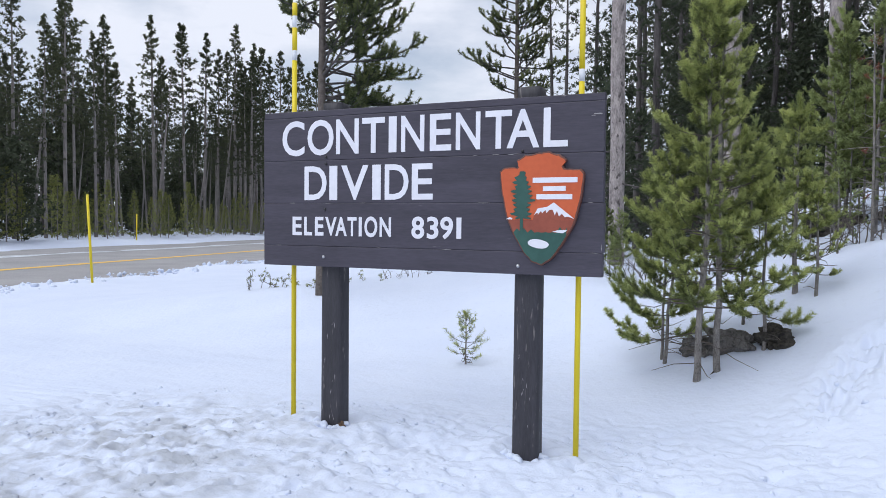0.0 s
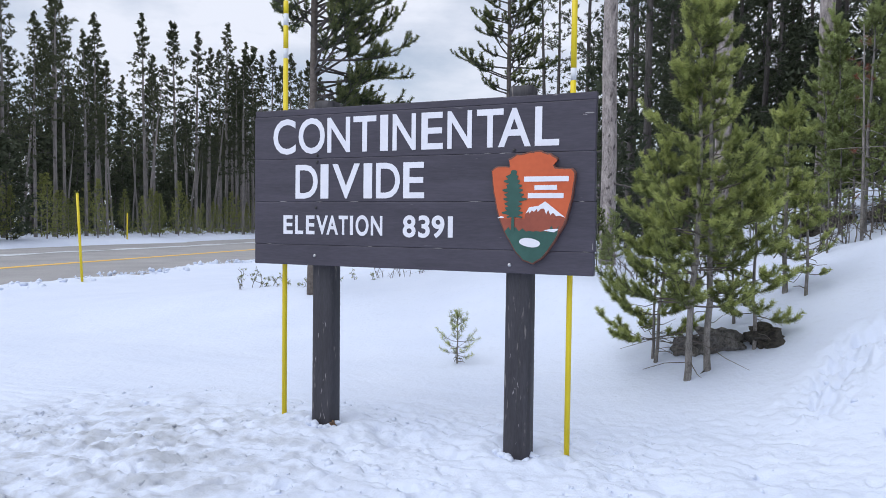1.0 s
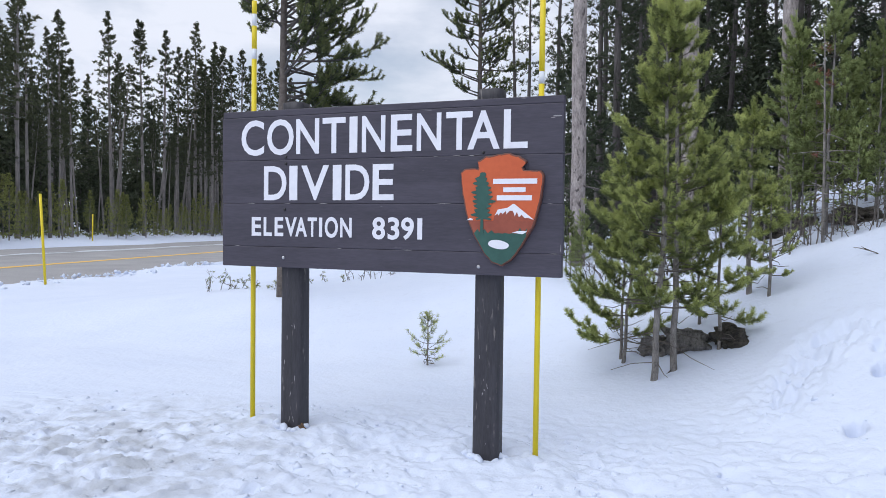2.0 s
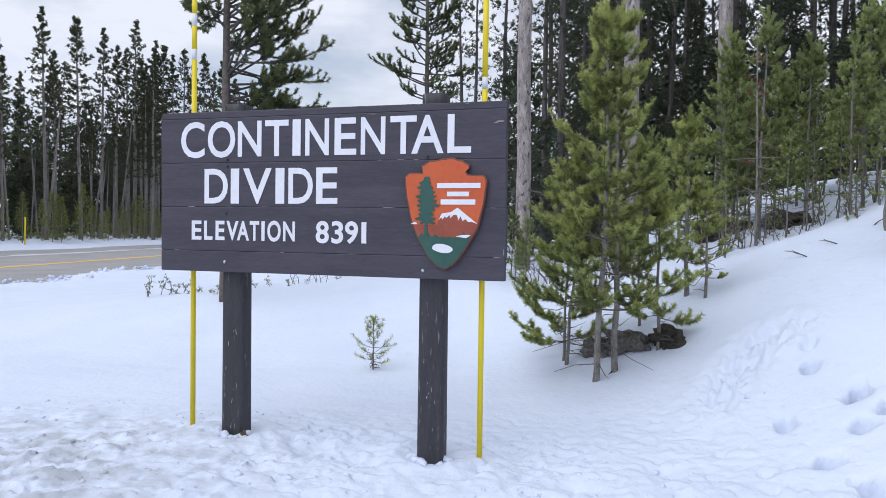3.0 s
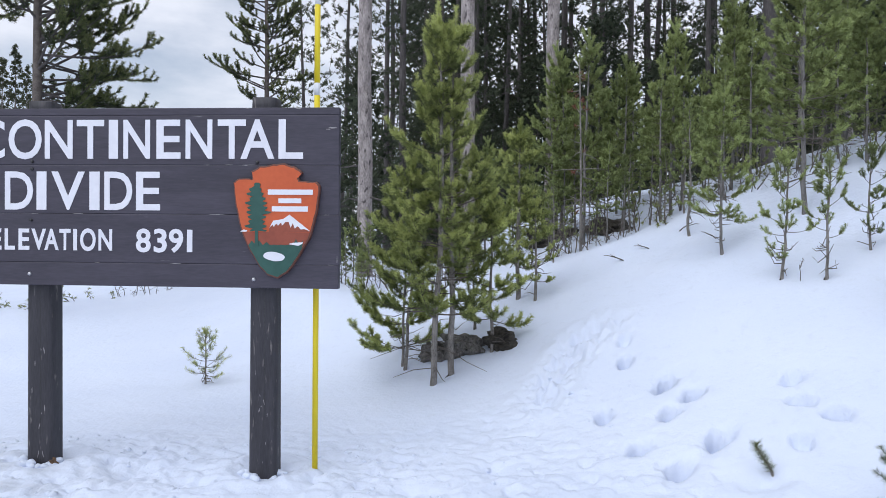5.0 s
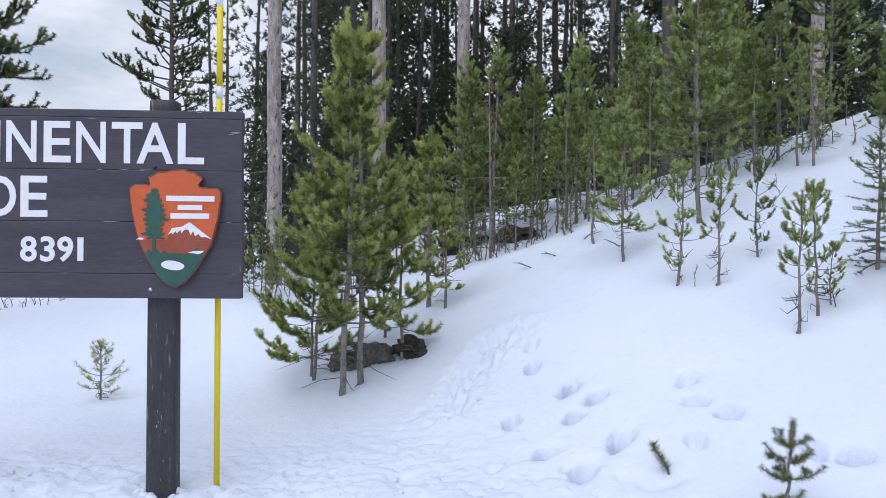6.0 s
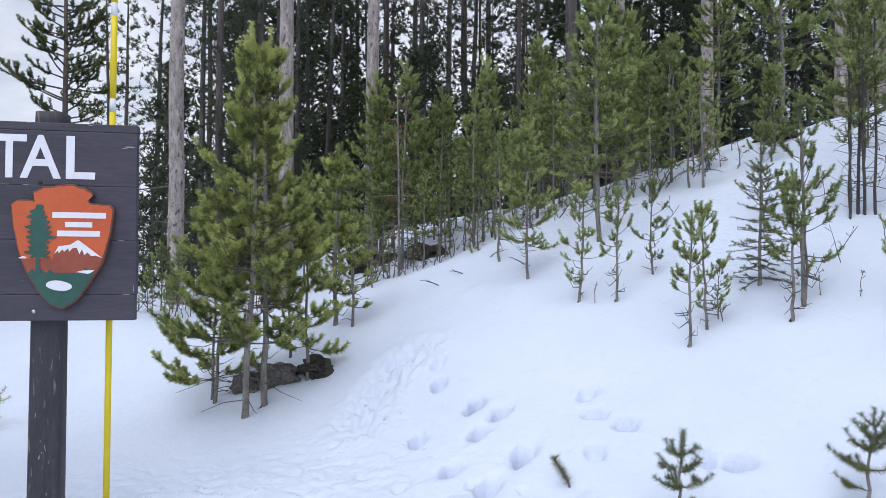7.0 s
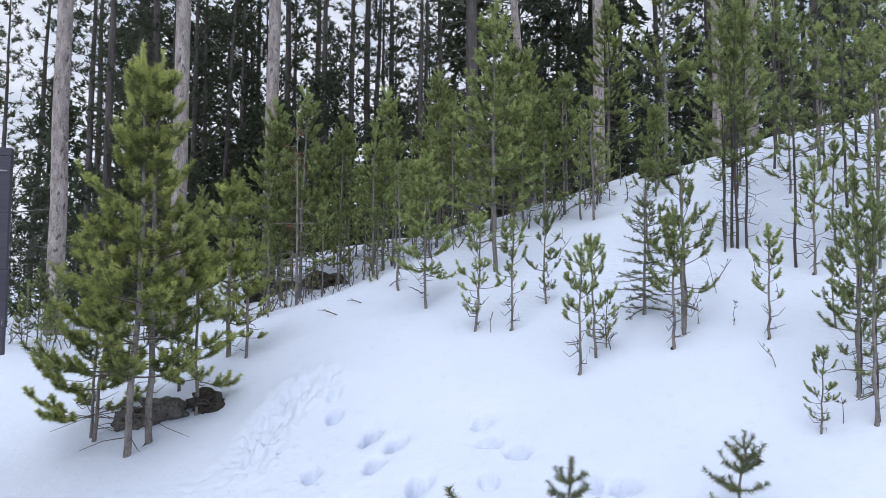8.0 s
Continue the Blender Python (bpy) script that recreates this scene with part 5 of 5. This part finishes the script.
def dead_pine(x, y, height, seed):
    """A standing dead sapling with bare grey stem and a few rust-red twigs."""
    rng = np.random.default_rng(seed)
    root = thing("dead_pine", (x, y, float(land(x, y))), "standing dead sapling with rust-red twig ends", "dead tree")
    g = Geo()
    axis = twig_path((0, 0, -0.05), (0, 0, 1), height, rng, 10, 0.025)
    g.tube(axis, np.linspace(0.016, 0.005, len(axis)), 7)
    mesh_part("trunk", g.mesh("trunk", [BARK_YOUNG], True), root, "bare grey trunk")
    for k in range(34):
        f = rng.uniform(0.12, 0.98)
        i = min(9, int(f * 10))
        p = axis[i] + (axis[i + 1] - axis[i]) * (f * 10 - i)
        a = rng.random() * 6.3
        g = Geo()
        pts = twig_path(p, norm((math.cos(a), math.sin(a), rng.uniform(-0.3, 0.3))), rng.uniform(0.22, 0.5) * (1.15 - f), rng, 4, 0.15)
        g.tube(pts, np.linspace(0.0055, 0.002, len(pts)), 4)
        if f > 0.62 or rng.random() < 0.3:
            fol = Foliage()
            fol.add(pts[2], pts[-1])
            fol.draw(g, dict(per_metre=350, needle=0.04, width=0.006), rng)
        mesh_part("twig", g.mesh("twig", [BARK_YOUNG, TWIG_RED]), root)
    return root


dead_pine(2.53, 7.04, 2.0, 9)


# ---- clods of ploughed snow along the road, and dry stalks on the bank ----
def clods(s0, s1, y0, y1, count, seed):
    rng = np.random.default_rng(seed)
    ball = bmesh.new()
    bmesh.ops.create_icosphere(ball, subdivisions=1, radius=1)
    v = np.array([p.co for p in ball.verts])
    f = np.array([[q.index for q in t.verts] for t in ball.faces])
    ball.free()
    g = Geo()
    for _ in range(count):
        y = rng.uniform(y0, y1)
        sd = rng.normal((s0 + s1) / 2, (s1 - s0) / 2)
        x = sd / 0.978 - 10.9 - 0.21 * (y - 10)
        size = 0.015 + 0.06 * rng.random() ** 4
        w = v * (size * rng.uniform(0.7, 1.3, 3)) * (1 + 0.25 * np.sin(v[:, [1, 2, 0]] * 3.1 + rng.uniform(0, 6, 3)))
        z = float(land(x, y)) + relief(x, y) if sd > 0.05 else -0.12
        g.add(w + np.array([x, y, z - size * 0.15]), f)
    ob = mesh_part("snow_clods", g.mesh("snow_clods", [SNOW], True))
    return tagged(ob, "lumps of ploughed snow along the road edge", "snow", kind="stuff")


clods(-0.1, 0.5, 5, 24, 800, 3)


def crumbs(x0, x1, y0, y1, count, seed, label):
    """Loose crumbs of kicked-up snow, half sunk, thickest in drifts."""
    rng = np.random.default_rng(seed)
    ball = bmesh.new()
    bmesh.ops.create_icosphere(ball, subdivisions=1, radius=1)
    v = np.array([p.co for p in ball.verts])
    f = np.array([[q.index for q in t.verts] for t in ball.faces])
    ball.free()
    g = Geo()
    while g.count < count * len(v):
        x, y = rng.uniform(x0, x1), rng.uniform(y0, y1)
        if noise.noise(Vector((x * 2.2, y * 2.2, seed))) + rng.normal(0, 0.15) < 0.02:
            continue
        size = 0.004 + 0.016 * rng.random() ** 3
        w = v * (size * rng.uniform(0.7, 1.4, 3) * (1, 1, 0.8)) * (1 + 0.3 * np.sin(v[:, [1, 2, 0]] * 3.3 + rng.uniform(0, 6, 3)))
        g.add(w + np.array([x, y, ground_z(x, y) - size * 0.3]), f)
    return tagged(mesh_part("snow_clods", g.mesh("snow_clods", [SNOW], True)), label, "snow", kind="stuff")


crumbs(-2.4, 2.3, 1.6, 3.6, 1200, 5, "loose crumbs of trampled snow before the sign")
crumbs(1.8, 2.5, 3.4, 4.6, 45, 6, "crumbs of snow beside the slide track")


def foot_clods(x, y, seed):
    """Small clods of snow pushed up against the foot of a post."""
    rng = np.random.default_rng(seed)
    ball = bmesh.new()
    bmesh.ops.create_icosphere(ball, subdivisions=2, radius=1)
    v = np.array([p.co for p in ball.verts])
    f = np.array([[q.index for q in t.verts] for t in ball.faces])
    ball.free()
    g = Geo()
    for _ in range(16):
        a, size = rng.uniform(math.pi * 0.9, math.pi * 2.1), rng.uniform(0.010, 0.026)
        px, py = x + math.cos(a) * rng.uniform(0.07, 0.11), y + math.sin(a) * rng.uniform(0.06, 0.10)
        w = v * (size * rng.uniform(0.8, 1.3, 3) * (1, 1, 0.8)) * (1 + 0.2 * np.sin(v[:, [1, 2, 0]] * 3.3 + rng.uniform(0, 6, 3)))
        g.add(w + np.array([px, py, ground_z(px, py) + size * 0.1]), f)
    return tagged(mesh_part("snow_clods", g.mesh("snow_clods", [SNOW], True)), "clods of snow against the foot of a sign post", "snow", kind="stuff")


foot_clods(0.512, 3.09, 41)
foot_clods(-0.636, 3.09, 42)


def bark_chip(x, y, seed):
    """A torn scrap of brown wood lying at the foot of a post."""
    rng = np.random.default_rng(seed)
    ring = [(0.028 * math.cos(a) * rng.uniform(0.7, 1.2), 0.012 * math.sin(a) * rng.uniform(0.7, 1.2)) for a in np.linspace(0, 2 * math.pi, 11)[:-1]]
    ob = part("bark_chip", plate(ring, -0.006, 0.006, 0.002), CHIP_BROWN)
    ob.matrix_basis = Matrix.Translation((x, y, ground_z(x, y) + 0.012)) @ Matrix.Rotation(radians(20 + 40 * seed), 4, "Z") @ Matrix.Rotation(radians(35 * seed), 4, "Y")
    return tagged(ob, "small brown scrap of wood at the post foot", "wood chip", "wood scraps")


bark_chip(-0.545, 3.04, 1)
bark_chip(-0.555, 3.06, 2)


def dry_stalk(x, y, height, seed):
    rng = np.random.default_rng(seed)
    g = Geo()
    pts = twig_path((0, 0, -0.03), norm((rng.normal(0, 0.25), rng.normal(0, 0.25), 1)), height, rng, 5, 0.16)
    g.tube(pts, np.linspace(0.0035, 0.0018, len(pts)), 4)
    for _ in range(3):
        i = rng.integers(1, 5)
        tip = twig_path(pts[i], norm(rng.normal(0, 1, 3) + np.array([0, 0, 0.5])), height * rng.uniform(0.2, 0.45), rng, 3)
        g.tube(tip, np.linspace(0.0022, 0.0012, len(tip)), 3)
        g.needles([tip[-2]], [tip[-1]], 0, 0.014, 0.005, rng, 1, 0.8, least=7)
    ob = mesh_part("dry_stalk", g.mesh("dry_stalk", [TWIG, TWIG]))
    ob.matrix_basis = Matrix.Translation((x, y, float(land(x, y))))
    return tagged(ob, "dry brown stalk standing in snow", "dry plant", "dry stalks")


for k, (x, y, h) in enumerate(((3.63, 4.42, 0.16), (4.17, 3.70, 0.24), (4.75, 3.55, 0.22), (4.9, 3.4, 0.18), (5.05, 3.75, 0.3), (5.15, 3.9, 0.22), (5.3, 3.45, 0.14), (4.8, 2.95, 0.2), (4.72, 2.42, 0.16), (5.4, 3.7, 0.25),
                                 (3.9, 4.75, 0.18), (4.3, 4.85, 0.2), (4.5, 5.1, 0.25), (4.7, 5.3, 0.25), (5.6, 4.6, 0.25), (5.9, 4.4, 0.3))):
    dry_stalk(x, y, h, 300 + k)
